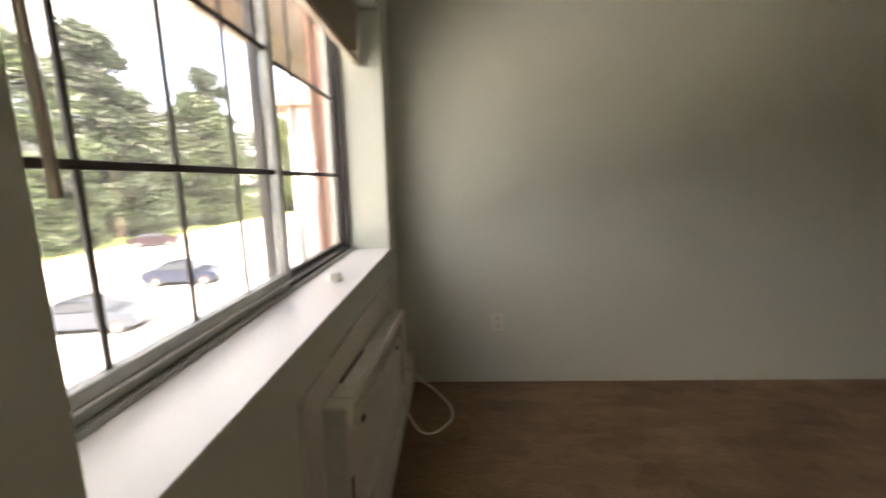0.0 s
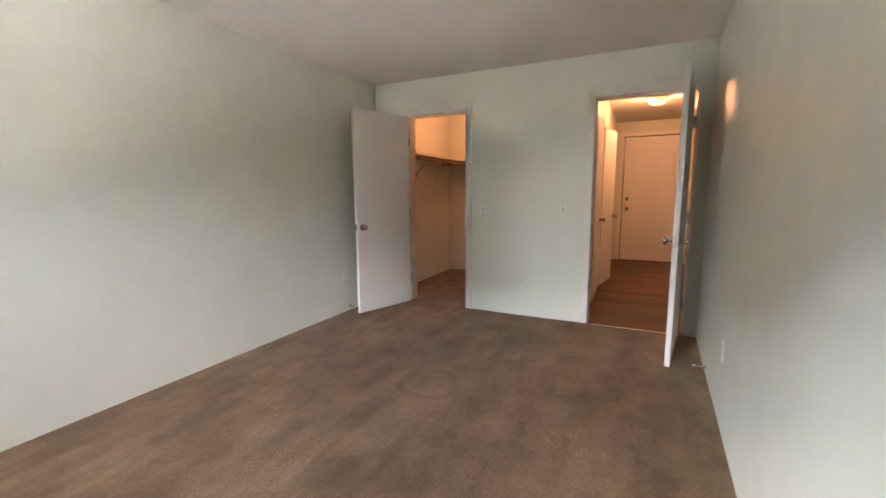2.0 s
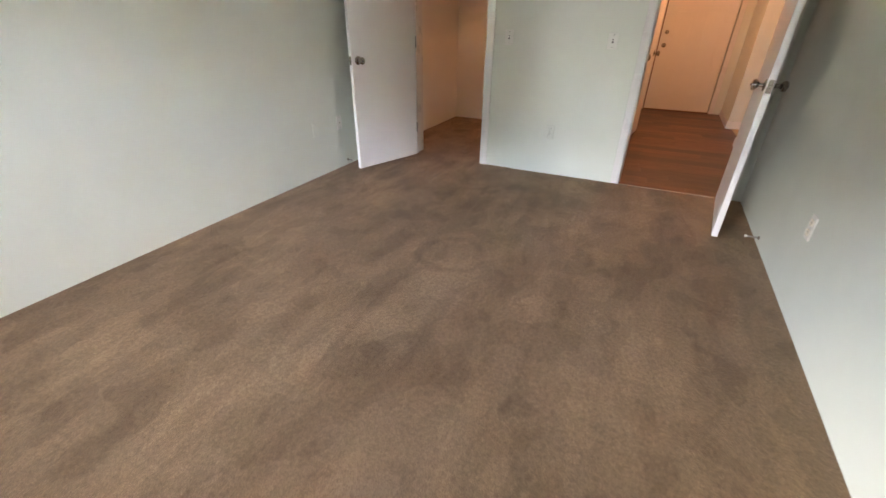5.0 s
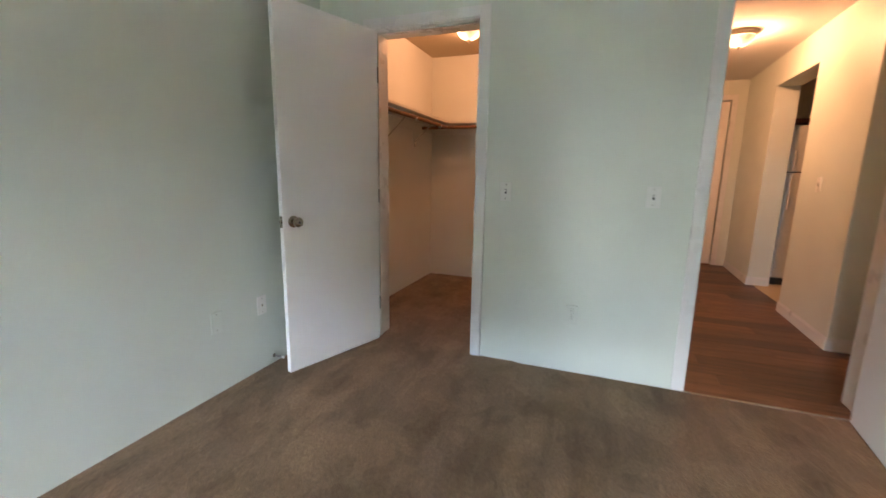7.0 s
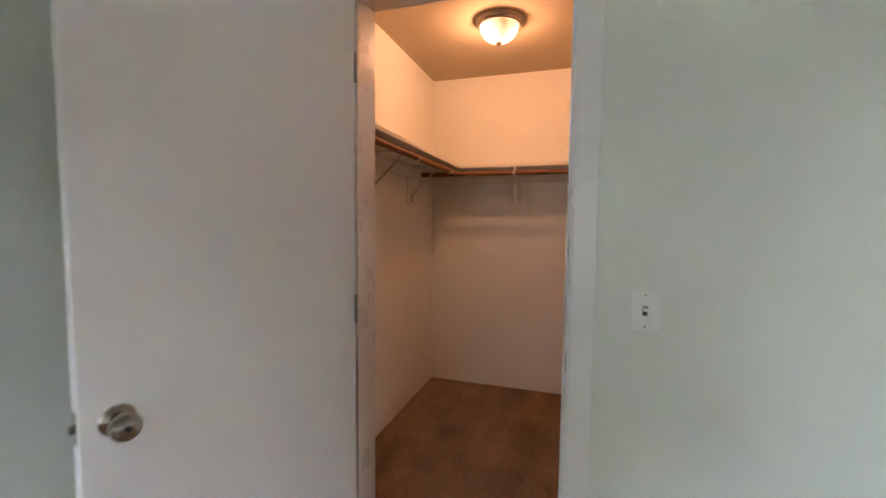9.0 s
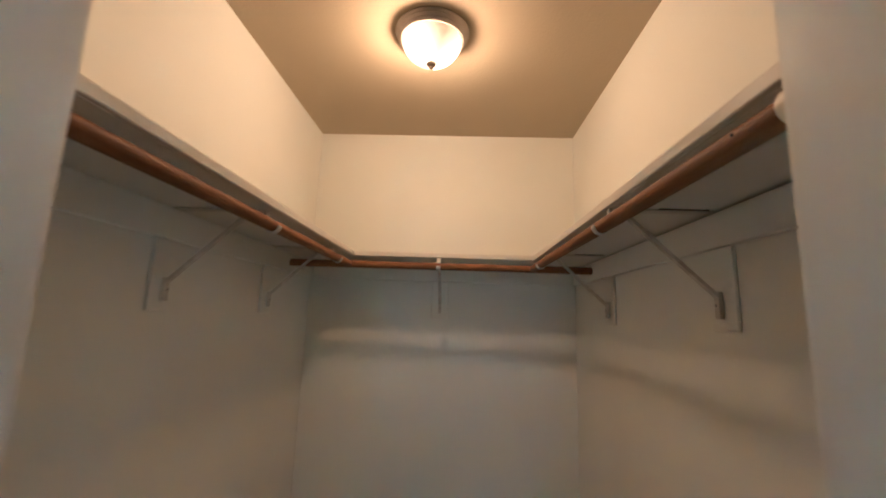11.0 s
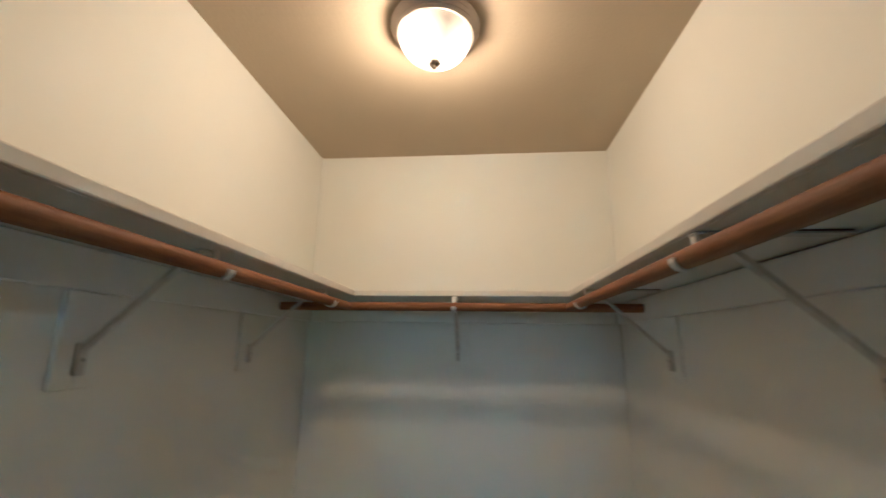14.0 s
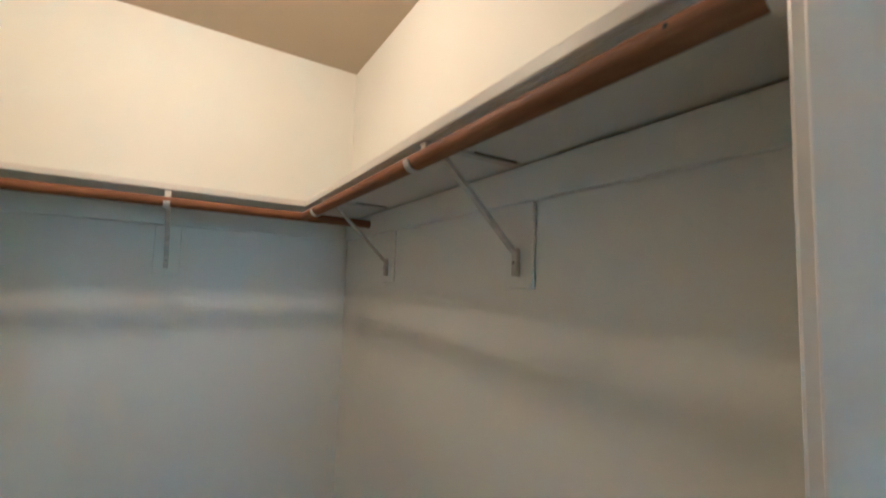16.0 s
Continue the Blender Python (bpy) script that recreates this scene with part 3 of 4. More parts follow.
for x in (0.492, 0.503):
    box(bm, x, WY0 + 0.002, WZ0 + 0.001, x + 0.005, WY1 - 0.002, WZ0 + 0.018, 0.001)
part("track", bm, ALU, win, "ribbed aluminium sliding track")
# Dark filler strip for the shade between frame and track.
part("track_gap_shade", cube(0.486, STILE + 0.03, WZ0 + 0.001, 0.4915, WY1 - 0.032, WZ0 + 0.03), DARK, win)
bm = cube(0.490, WY0 + 0.0015, WZ0, XW + 0.012, WY1 - 0.0015, WZ0 + 0.006, bevel=0.002)
structure("window_sill", bm, SILL, "white painted window sill, bright with daylight", "window sill")
blind = thing("window_blind", "raised cream mini-blind stacked at the window top", "blind")
part("head_rail", cube(0.545, WY0 + 0.01, 2.035, 0.585, WY1 - 0.01, WZ1 - 0.001, bevel=0.003), BLIND, blind)
for i in range(34):
    part("slat", cube(0.552, WY0 + 0.015, 1.852 + 0.0054 * i, 0.578, WY1 - 0.015, 1.8545 + 0.0054 * i), BLIND, blind)
part("bottom_rail", cube(0.550, WY0 + 0.013, 1.826, 0.580, WY1 - 0.013, 1.848, bevel=0.004), BLIND, blind)
part("rail_edge", cube(0.5795, WY0 + 0.013, 1.824, 0.5835, WY1 - 0.013, 1.835, bevel=0.001), DARKWOOD, blind, "dark lower edge of the bottom rail")
part("wand", tube(bmesh.new(), (0.605, 1.236, 1.25), (0.592, 1.232, 2.03), 0.0065, 8), WANDM, blind, "thin brown tilt wand")
cap = thing("window_latch_cap", "small white plastic cap lying on the window sill", "cap", m=pose(0.60, 2.22, WZ0 + 0.006, 0, 0, 20))
part("cap_body", lathe(bmesh.new(), [(0.024, 0), (0.026, 0.003), (0.023, 0.026), (0.019, 0.030), (0.006, 0.031)], 20), PLASTIC, cap, smooth=True)
part("cap_band", lathe(bmesh.new(), [(0.0265, 0.009), (0.0265, 0.013)], 20), CREAM, cap)

# ---- under the window: cooler sleeve, heater, cord ----
ac = thing("wall_air_conditioner", "cream through-wall air conditioner with a loose crooked cover", "air conditioner", m=pose(XW, 2.27, 0.47))
part("sleeve", cells("x", 0.0, 0.010, -0.66, 0.56, -0.19, 0.315, [(-0.50, 0.50, -0.15, 0.20)]), ENAMEL, ac)
part("sleeve_back", cube(0.0005, -0.50, -0.15, 0.003, 0.50, 0.20), ENAMEL, ac)
tilt = pose(0.008, 0, 0, -4.6, 0, -0.8)
cover = bmesh.new()
for a, b, c, d in ((-0.55, -0.485, -0.21, 0.185), (0.445, 0.51, -0.21, 0.185), (-0.485, 0.445, 0.150, 0.185), (-0.485, 0.445, -0.21, -0.175)):
    box(cover, 0.0, a, c, 0.072, b, d, 0.008, tilt)
part("cover_frame", cover, ENAMEL, ac, "crooked cream cover frame")
part("cover_panel", cube(0.003, -0.484, -0.174, 0.054, 0.444, 0.060, bevel=0.004, m=tilt), ENAMEL, ac)
# Shade inside the outlet is coloured in with a dark brown sheet.
part("grille_shade", cube(0.001, -0.482, 0.063, 0.012, 0.442, 0.149, m=tilt), DARKWOOD, ac, "dark sheet for the shade in the air outlet slot")
for i in range(4):
    part("louvre", cube(0.012, -0.482, 0.070 + 0.021 * i, 0.034, 0.442, 0.0735 + 0.021 * i, m=tilt), ENAMEL, ac)
for y, z in ((0.33, 0.045), (-0.33, 0.045)):
    part("clip", cube(0.054, y - 0.014, z - 0.008, 0.060, y + 0.014, z + 0.008, bevel=0.002, m=tilt), DARK, ac)
part("switch_slot", cube(0.072, -0.532, -0.10, 0.0745, -0.514, -0.015, bevel=0.001, m=tilt), DARK, ac, "dark slot in the cover frame")
# Dark bar stands in for the shade behind the cover's top edge.
part("cover_gap_shade", cube(0.0095, -0.40, 0.186, 0.014, -0.12, 0.192, m=tilt), DARK, ac, "dark strip for the shade behind the loose cover")

heater = thing("baseboard_heater", "long cream enamelled baseboard heater under the window", "heater", m=pose(XW, 0, 0))
HY0, HY1 = 0.12, 3.185
part("back_plate", cube(0.0, HY0, 0.012, 0.012, HY1, 0.215), ENAMEL, heater)
bm = cube(0.012, HY0, 0.196, 0.062, HY1, 0.206, bevel=0.003)
box(bm, 0.055, HY0, 0.165, 0.066, HY1, 0.204, 0.003)
part("top_hood", bm, ENAMEL, heater)
part("front_panel", cube(0.060, HY0, 0.045, 0.070, HY1, 0.150, bevel=0.003), ENAMEL, heater)
part("lower_lip", cube(0.045, HY0, 0.012, 0.078, HY1, 0.026, bevel=0.003), ENAMEL, heater)
part("fins", cube(0.014, HY0 + 0.02, 0.06, 0.052, HY1 - 0.02, 0.13), DARK, heater, "dark heating fins behind the panel")
part("end_cap", cube(0.0, HY1, 0.012, 0.074, HY1 + 0.012, 0.212, bevel=0.003), ENAMEL, heater)
part("end_cap", cube(0.0, HY0 - 0.012, 0.012, 0.074, HY0, 0.212, bevel=0.003), ENAMEL, heater)


def cable(name, pts, r, mat, label, category):
    cu = bpy.data.curves.new(name, "CURVE")
    cu.dimensions, cu.bevel_depth, cu.bevel_resolution = "3D", r, 3
    sp = cu.splines.new("BEZIER")
    sp.bezier_points.add(len(pts) - 1)
    for b, p in zip(sp.bezier_points, pts):
        b.co, b.handle_left_type, b.handle_right_type = p, "AUTO", "AUTO"
    cu.materials.append(mat)
    dg = bpy.context.evaluated_depsgraph_get()
    tmp = new(name + "_curve", cu)
    dg.update()
    me = bpy.data.meshes.new_from_object(tmp.evaluated_get(dg))
    bpy.data.objects.remove(tmp)
    ob = new(name, me)
    return tagged(ob, label, category)


cable("power_cord", [(0.745, 2.52, 0.40), (0.775, 2.70, 0.34), (0.84, 2.84, 0.20), (0.95, 2.94, 0.04), (1.00, 2.88, 0.006), (0.965, 2.72, 0.006), (0.87, 2.66, 0.006), (0.80, 2.70, 0.05), (0.762, 2.72, 0.16)], 0.0055, CREAM, "white power cord hanging in a loop to the carpet", "cord")

# ---- wall plates and stops ----
def wall_plate(name, kind, label, m, category, finish=None):
    """A plate in the xz plane that faces -y."""
    p = thing(name, label, category, m=m)
    part("plate", cube(-0.035, -0.006, -0.057, 0.035, 0.0, 0.057, bevel=0.003), finish or PLASTIC, p)
    if kind == "switch":
        part("slot", cube(-0.006, -0.0068, -0.013, 0.006, -0.0055, 0.013), DARK, p)
        part("toggle", cube(-0.0045, -0.017, 0.0, 0.0045, -0.005, 0.009, bevel=0.0015), PLASTIC, p)
    elif kind == "outlet":
        for z in (0.024, -0.024):
            r = part("receptacle", cube(-0.016, -0.0085, z - 0.014, 0.016, -0.0055, z + 0.014, bevel=0.004), finish or CREAM, p)
            for x in (-0.006, 0.006):
                part("slot", cube(x - 0.0012, -0.0092, z - 0.004, x + 0.0012, -0.0083, z + 0.006), DARK, r)
    elif kind == "jack":
        part("jack", cube(-0.008, -0.0085, -0.008, 0.008, -0.0055, 0.008, bevel=0.002), CREAM, p)
        part("socket", cube(-0.004, -0.0092, -0.004, 0.004, -0.0083, 0.004), DARK, p)
    for z in (0.042, -0.042) if kind != "outlet" else (0.0,):
        part("screw", lathe(bmesh.new(), [(0.003, 0), (0.0025, 0.0012)], 10, pose(0, -0.0058, z, 90)), NICKEL, p)
    return p


EAST_FACE = lambda y, z: pose(XE, y, z, 0, 0, -90)
wall_plate("light_switch", "switch", "ivory toggle light switch beside the closet door", EAST_FACE(1.898, 1.085), "switch", PLATE)
wall_plate("light_switch", "switch", "ivory toggle light switch beside the hall door", EAST_FACE(1.093, 1.078), "switch", PLATE)
wall_plate("wall_outlet", "outlet", "painted-over duplex outlet between the two doors", EAST_FACE(1.467, 0.364), "outlet", WALL)
wall_plate("blank_wall_plate", "blank", "blank painted-over plate low on the wall", pose(4.223, YN, 0.395), "wall plate", WALL)
wall_plate("cable_jack", "jack", "white cable jack plate behind the open closet door", pose(4.535, YN, 0.397), "jack")
wall_plate("wall_outlet", "outlet", "white duplex outlet low on the window-side wall", pose(1.285, YN, 0.392), "outlet")
wall_plate("wall_outlet", "outlet", "white duplex outlet near the bedroom door", pose(3.76, YS + SKEW_S * 0.46, 0.390, 0, 0, 180 + math.degrees(SKEW_S)), "outlet")


def door_stop(label, m):
    """A spring door stop that sticks out along -y."""
    s = thing("door_stop_spring", label, "door stop", m=m)
    bm = lathe(bmesh.new(), [(0.012, 0), (0.011, 0.006), (0.006, 0.008), (0.006, 0.010)], 14, pose(0, 0, 0, 90))
    part("base", bm, NICKEL, s)
    bm = bmesh.new()
    for i in range(14):
        lathe(bm, [(0.0035, 0.0), (0.0058, 0.001), (0.0058, 0.0024), (0.0035, 0.0034)], 10, pose(0, -0.010 - 0.0038 * i, 0, 90))
    part("spring", bm, GREASE, s)
    part("tip", lathe(bmesh.new(), [(0.007, 0.0), (0.008, 0.003), (0.008, 0.012), (0.005, 0.016)], 12, pose(0, -0.063, 0, 90)), PLASTIC, s)
    return s


door_stop("spring door stop on the wall by the closet door", pose(4.61, YN, 0.045))
door_stop("spring door stop on the wall by the bedroom door", pose(4.40, YS + SKEW_S * 1.1, 0.045, 0, 0, 180 + math.degrees(SKEW_S)))

# ---- ceiling lamps ----
def dome_light(name, label, m, glow, scale=1.0, bowl=0.075):
    d = thing(name, label, "ceiling light", m=m)
    s = scale
    part("canopy", lathe(bmesh.new(), [(0.146 * s, 0.0), (0.148 * s, -0.006 * s), (0.140 * s, -0.013 * s), (0.143 * s, -0.018 * s), (0.134 * s, -0.027 * s), (0.136 * s, -0.032 * s), (0.126 * s, -0.040 * s), (0.112 * s, -0.038 * s), (0.112 * s, -0.010 * s)], 48), RIM, d, "ridged pewter rim", True)
    prof = [(0.118 * s * math.cos(a), -0.036 * s - bowl * s * math.sin(a)) for a in [i * math.pi / 2 / 12 for i in range(13)]]
    g = part("glass_dome", lathe(bmesh.new(), prof, 48), glow, d, "glowing frosted glass dome", True)
    g.visible_shadow = False
    part("finial", lathe(bmesh.new(), [(r * s, (h + 0.075 - bowl) * s) for r, h in ((0.017, -0.1075), (0.020, -0.112), (0.018, -0.118), (0.010, -0.122), (0.0065, -0.126), (0.008, -0.131), (0.004, -0.137))], 20), FINIAL, d, "small pewter finial", True)
    return d


dome_light("closet_ceiling_light", "lit dome ceiling light with a pewter rim", pose(6.345, 2.518, TOP), LAMP_GLASS, 0.9, 0.099)
dome_light("hall_ceiling_light", "lit dome ceiling light on the hall ceiling", pose(7.23, 0.318, TOP), LAMP_GLASS, 0.95, 0.09)

# ---- closet: shelves, cleats, rods, brackets ----
SZ0, SZ1 = 1.702, 1.725
SF_N, SF_S, SF_B = 2.890, 2.057, 6.89   # front edges
shelf = thing("closet_shelf", "cream painted board shelf along the closet side wall", "shelf", "closet shelves", m=pose(0, 0, 0))
part("board", cube(XC + 0.002, SF_N + 0.012, SZ0, XB - 0.002, YN - 0.008, SZ1 - 0.003, bevel=0.001), SHELF, shelf)
part("front_edge", cube(XC + 0.002, SF_N, SZ0 - 0.0005, XB - 0.002, SF_N + 0.012, SZ1, bevel=0.003), SHELF, shelf, "rounded painted front edge")
shelf = thing("closet_shelf", "cream painted board shelf along the closet side wall", "shelf", "closet shelves", m=pose(0, 0, 0))
part("board", cube(XC + 0.002, YC + 0.002, SZ0, XB - 0.002, SF_S - 0.012, SZ1 - 0.003, bevel=0.001), SHELF, shelf)
part("front_edge", cube(XC + 0.002, SF_S - 0.012, SZ0 - 0.0005, XB - 0.002, SF_S, SZ1, bevel=0.003), SHELF, shelf, "rounded painted front edge")
shelf = thing("closet_shelf", "cream painted board shelf across the closet back", "shelf", "closet shelves", m=pose(0, 0, 0))
part("board", cube(SF_B + 0.012, SF_S + 0.0015, SZ0, XB - 0.002, SF_N - 0.0015, SZ1 - 0.004, bevel=0.001), SHELF, shelf)
part("front_edge", cube(SF_B, SF_S + 0.0015, SZ0 - 0.0005, SF_B + 0.012, SF_N - 0.0015, SZ1 - 0.001, bevel=0.003), SHELF, shelf, "rounded painted front edge")
for nm, a in (("cleat", (XC + 0.004, YN - 0.024, 1.615, XB - 0.02, YN - 0.0065, SZ0 - 0.002)), ("cleat", (XC + 0.004, YC, 1.615, XB - 0.02, YC + 0.018, SZ0 - 0.005)), ("cleat", (XB - 0.018, YC + 0.019, 1.615, XB, YN - 0.025, SZ0 - 0.002))):
    structure("shelf_cleat", cube(*a, bevel=0.002), CLOSET_WALL, "painted wooden cleat under the closet shelf", "cleat")

RZ, RR = 1.659, 0.0162
def rod(label, p0, p1, sockets):
    m = Matrix.Translation(p0) @ (Vector(p1) - Vector(p0)).to_track_quat("X", "Z").to_matrix().to_4x4()
    r = thing("closet_rod", label, "closet rod", "closet rods", m=m)
    n = (Vector(p1) - Vector(p0)).length
    part("pole", lathe(bmesh.new(), [(RR - 0.001, 0.0), (RR, 0.001), (RR, n - 0.001), (RR - 0.001, n)], 28, Matrix.Rotation(radians(90), 4, "Y")), ROD, r, smooth=True)
    if sockets:
        bm = lathe(bmesh.new(), [(0.0215, -0.001), (0.0215, 0.006), (0.0212, sockets), (0.0185, sockets), (0.0185, 0.006)], 28, Matrix.Rotation(radians(90), 4, "Y"))
        part("socket", bm, CREAM, r, "cream plastic rod socket on the wall", True)
    return r


ROD_S, ROD_N, ROD_B = 2.066, 2.902, 6.874
south_rod = rod("stained wooden closet rod along the side wall", (XC + 0.001, ROD_S, RZ - 0.004), (ROD_B - RR - 0.001, ROD_S, RZ), 0.026)
rod("stained wooden closet rod along the side wall", (XC + 0.001, ROD_N, RZ), (ROD_B - RR - 0.001, ROD_N, RZ), 0.046)
rod("stained wooden closet rod across the closet back", (ROD_B, YC + 0.001, RZ), (ROD_B, YN - 0.008, RZ), 0.0)

part("nail", lathe(bmesh.new(), [(0.0022, 0.0), (0.0022, 0.0012), (0.0012, 0.0016)], 10, pose(0.098, RR - 0.0004, 0.003, -90)), DARK, south_rod, "dark nail head in the rod")


def bracket_kind(reach, deep):
    """A shelf-and-rod bracket; the wall is the plane y = 0, the shelf lies towards +y."""
    b = thing("shelf_bracket", "white painted steel shelf and rod bracket on the wall", "bracket", "closet brackets")
    bm = cube(-0.043, 0.0, 1.423, 0.043, 0.011, 1.614, bevel=0.004)
    part("backing_block", bm, CLOSET_WALL, b, "painted wooden backing block")
    bm = bmesh.new()
    box(bm, -0.0115, 0.022, SZ0 - 0.006, 0.0125, reach - 0.02, SZ0 - 0.0015, 0.001)
    part("strap", bm, STRAP_SHADED, b)
    # Solid dark strip that draws the shadow line along the strap.
    part("strap_shade_line", cube(-0.0150, 0.035, SZ0 - 0.0030, -0.0118, 0.150, SZ0 - 0.0005), DARK, b, "dark strip for the shadow line beside the strap")
    # folded diagonal arm
    a, c = Vector((0, 0.022, 1.500)), Vector((0, reach - 0.055, SZ0 - 0.008))
    d = c - a
    m = Matrix.Translation(a) @ d.to_track_quat("Z", "X").to_matrix().to_4x4()
    bm = cube(-0.0045, -0.0075, 0, 0.0045, 0.0075, d.length, bevel=0.001, m=m)
    part("arm", bm, STRAP_SHADED, b)
    part("foot", cube(-0.008, 0.014, 1.450, 0.008, 0.026, 1.512, bevel=0.002), STRAP_SHADED, b)
    # hook that cradles the rod
    bm = bmesh.new()
    yc = deep
    box(bm, -0.009, yc - RR - 0.005, RZ - 0.001, 0.009, yc - RR - 0.001, SZ0 - 0.002, 0.001)
    for i in range(9):
        t0, t1 = math.pi * i / 9, math.pi * (i + 1) / 9
        q = [(yc + r * math.cos(t), RZ - r * math.sin(t)) for t in (t0, t1) for r in (RR + 0.0008, RR + 0.0048)]
        vs = [bm.verts.new((x, y, z)) for x in (-0.009, 0.009) for y, z in q]
        for f in ((0, 1, 3, 2), (4, 6, 7, 5), (0, 4, 5, 1), (2, 3, 7, 6), (0, 2, 6, 4), (1, 5, 7, 3)):
            bm.faces.new([vs[k] for k in f])
    bmesh.ops.remove_doubles(bm, verts=bm.verts[:], dist=0.00005)
    part("hook", bm, ENAMEL, b, "white hook under the rod")
    part("screw", lathe(bmesh.new(), [(0.004, 0), (0.003, 0.0025)], 10, pose(0, 0.026, 1.48, -90)), GREASE, b)
    return b


side = bracket_kind(0.285, ROD_S - YC)
side.matrix_basis = pose(5.985, YC, 0)
copy_thing(side, pose(6.685, YC, 0))
south_reach = YN - 0.006 - ROD_N
nside = bracket_kind(0.28, south_reach)
nside.matrix_basis = pose(6.080, YN - 0.006, 0, 0, 0, 180)
copy_thing(nside, pose(6.680, YN - 0.006, 0, 0, 0, 180))
back = bracket_kind(0.30, XB - ROD_B)
back.matrix_basis = pose(XB, 2.492, 0, 0, 0, 90)

# ---- hall: doors, entry, baseboards ----
hall_door = slab_door("hall_closet_door", "white flat slab hall closet door, closed", 0.655, 2.04, "hall closet doors", False)
hall_door.matrix_basis = pose(5.903, HALL_N - 0.006, 0, 0, 0, 0)
copy_thing(hall_door, pose(6.79, HALL_N - 0.006, 0, 0, 0, -8.5))["label"] = "white flat slab hall closet door, slightly ajar"
entry = thing("entry_door", "white raised-panel entry door, closed, with deadbolt", "door", m=pose(XEND + 0.02, 0.745, 0, 0, 0, -90))
part("door_leaf", cube(0.004, -0.02, 0.012, 0.912, 0.024, 2.175, bevel=0.002), DOOR, entry)
for x0, x1 in ((0.11, 0.41), (0.505, 0.805)):
    for z0, z1 in ((0.20, 0.44), (0.56, 1.42), (1.55, 1.97)):
        bm = cells("y", -0.028, -0.018, x0, x1, z0, z1, [(x0 + 0.018, x1 - 0.018, z0 + 0.018, z1 - 0.018)])
        box(bm, x0 + 0.045, -0.026, z0 + 0.045, x1 - 0.045, -0.018, z1 - 0.045, 0.004)
        part("raised_panel", bm, DOOR, entry)
knobm = Matrix.Translation((0.075, -0.02, 0.93)) @ Matrix.Rotation(radians(90), 4, "X")
part("knob", lathe(bmesh.new(), [(0.033, 0), (0.030, 0.006), (0.012, 0.010), (0.012, 0.03), (0.026, 0.04), (0.027, 0.055), (0.015, 0.064)], 24, knobm), NICKEL, entry, "round satin-nickel knob", True)
part("deadbolt", lathe(bmesh.new(), [(0.030, 0), (0.029, 0.008), (0.014, 0.011), (0.013, 0.026), (0.006, 0.027)], 24, Matrix.Translation((0.075, -0.02, 1.11)) @ Matrix.Rotation(radians(90), 4, "X")), NICKEL, entry, "round deadbolt thumb-turn", True)
bm = bmesh.new()
box(bm, XEND - 0.014, 0.756, 0, XEND, 0.826, 2.26, 0.003)
box(bm, XEND - 0.014, -0.245, 0, XEND, -0.181, 2.26, 0.003)
box(bm, XEND - 0.0135, -0.181, 2.191, XEND, 0.756, 2.26, 0.003)
structure("entry_casing", bm, TRIM, "white painted casing round the entry door", "door trim")
structure("entry_sill", cube(XEND - 0.005, -0.18, -0.01, XEND + 0.15, 0.755, 0.010, bevel=0.002), DARKWOOD, "dark wood entry threshold", "threshold")
structure("entry_backing", cube(XEND + 0.10, -0.3, -0.03, XEND + 0.15, 0.9, TOP), DARKWOOD, "plain wall behind the entry door", "wall")
for i, (x0, x1) in enumerate(((5.90, 6.56), (6.78, 7.44))):
    bm = bmesh.new()
    for a, b in ((x0 - 0.055, x0 - 0.002), (x1 + 0.002, x1 + 0.055)):
        box(bm, a, HALL_N - 0.010, 0, b, HALL_N, 2.105, 0.003)
    box(bm, x0 - 0.002, HALL_N - 0.0095, 2.052, x1 + 0.002, HALL_N, 2.105, 0.003)
    structure("hall_door_casing", bm, TRIM, "white casing round a hall closet door", "door trim")


def skirting(x0, y0, x1, y1, skew=False):
    """Baseboard against an axis-aligned wall; the smaller side is its thickness."""
    bm = cube(x0, y0, -0.016, x1, y1, 0.075, bevel=0.002)
    t = 0.004
    box(bm, x0 + (t if x1 - x0 < y1 - y0 else 0), y0 + (t if y1 - y0 < x1 - x0 else 0), 0.07, x1 - (t if x1 - x0 < y1 - y0 else 0), y1 - (t if y1 - y0 < x1 - x0 else 0), 0.09, 0.003)
    return structure("baseboard", skewed(bm, 6.24, SKEW_H) if skew else bm, TRIM, "white painted hall baseboard", "baseboard")


skirting(6.228, HALL_S, 7.19, HALL_S + 0.012, True)
skirting(6.228, -2.6, 6.24, HALL_S)
skirting(8.20, HALL_S, XEND - 0.016, HALL_S + 0.012, True)
skirting(8.188, HALL_S - 0.21, 8.20, HALL_S + 0.012, True)
skirting(7.19, HALL_S - 0.21, 7.202, HALL_S, True)
skirting(XC, HALL_N - 0.012, 5.84, HALL_N)
skirting(7.50, HALL_N - 0.012, XEND - 0.016, HALL_N)
skirting(XC, -2.6, XC + 0.012, 0.005)
wall_plate("light_switch", "switch", "white toggle switch on the hall wall", pose(6.80, HALL_S + SKEW_H * 0.56, 1.15, 0, 0, 180 + math.degrees(SKEW_H)), "switch")

# ---- kitchen seen through the opening ----
fridge = thing("refrigerator", "cream two-door refrigerator, side coloured darker for shade, top freezer", "refrigerator", m=pose(8.30, -0.56, -0.003))
part("body", cube(0.055, -0.74, 0.05, 0.70, 0.0, 1.76, bevel=0.006), FRIDGE_SIDE_SHADED, fridge, "textured cabinet side, coloured darker for shade")
d1 = part("freezer_door", cube(0.0, -0.74, 1.275, 0.05, 0.0, 1.765, bevel=0.014), FRIDGE, fridge, "cream rounded freezer door")
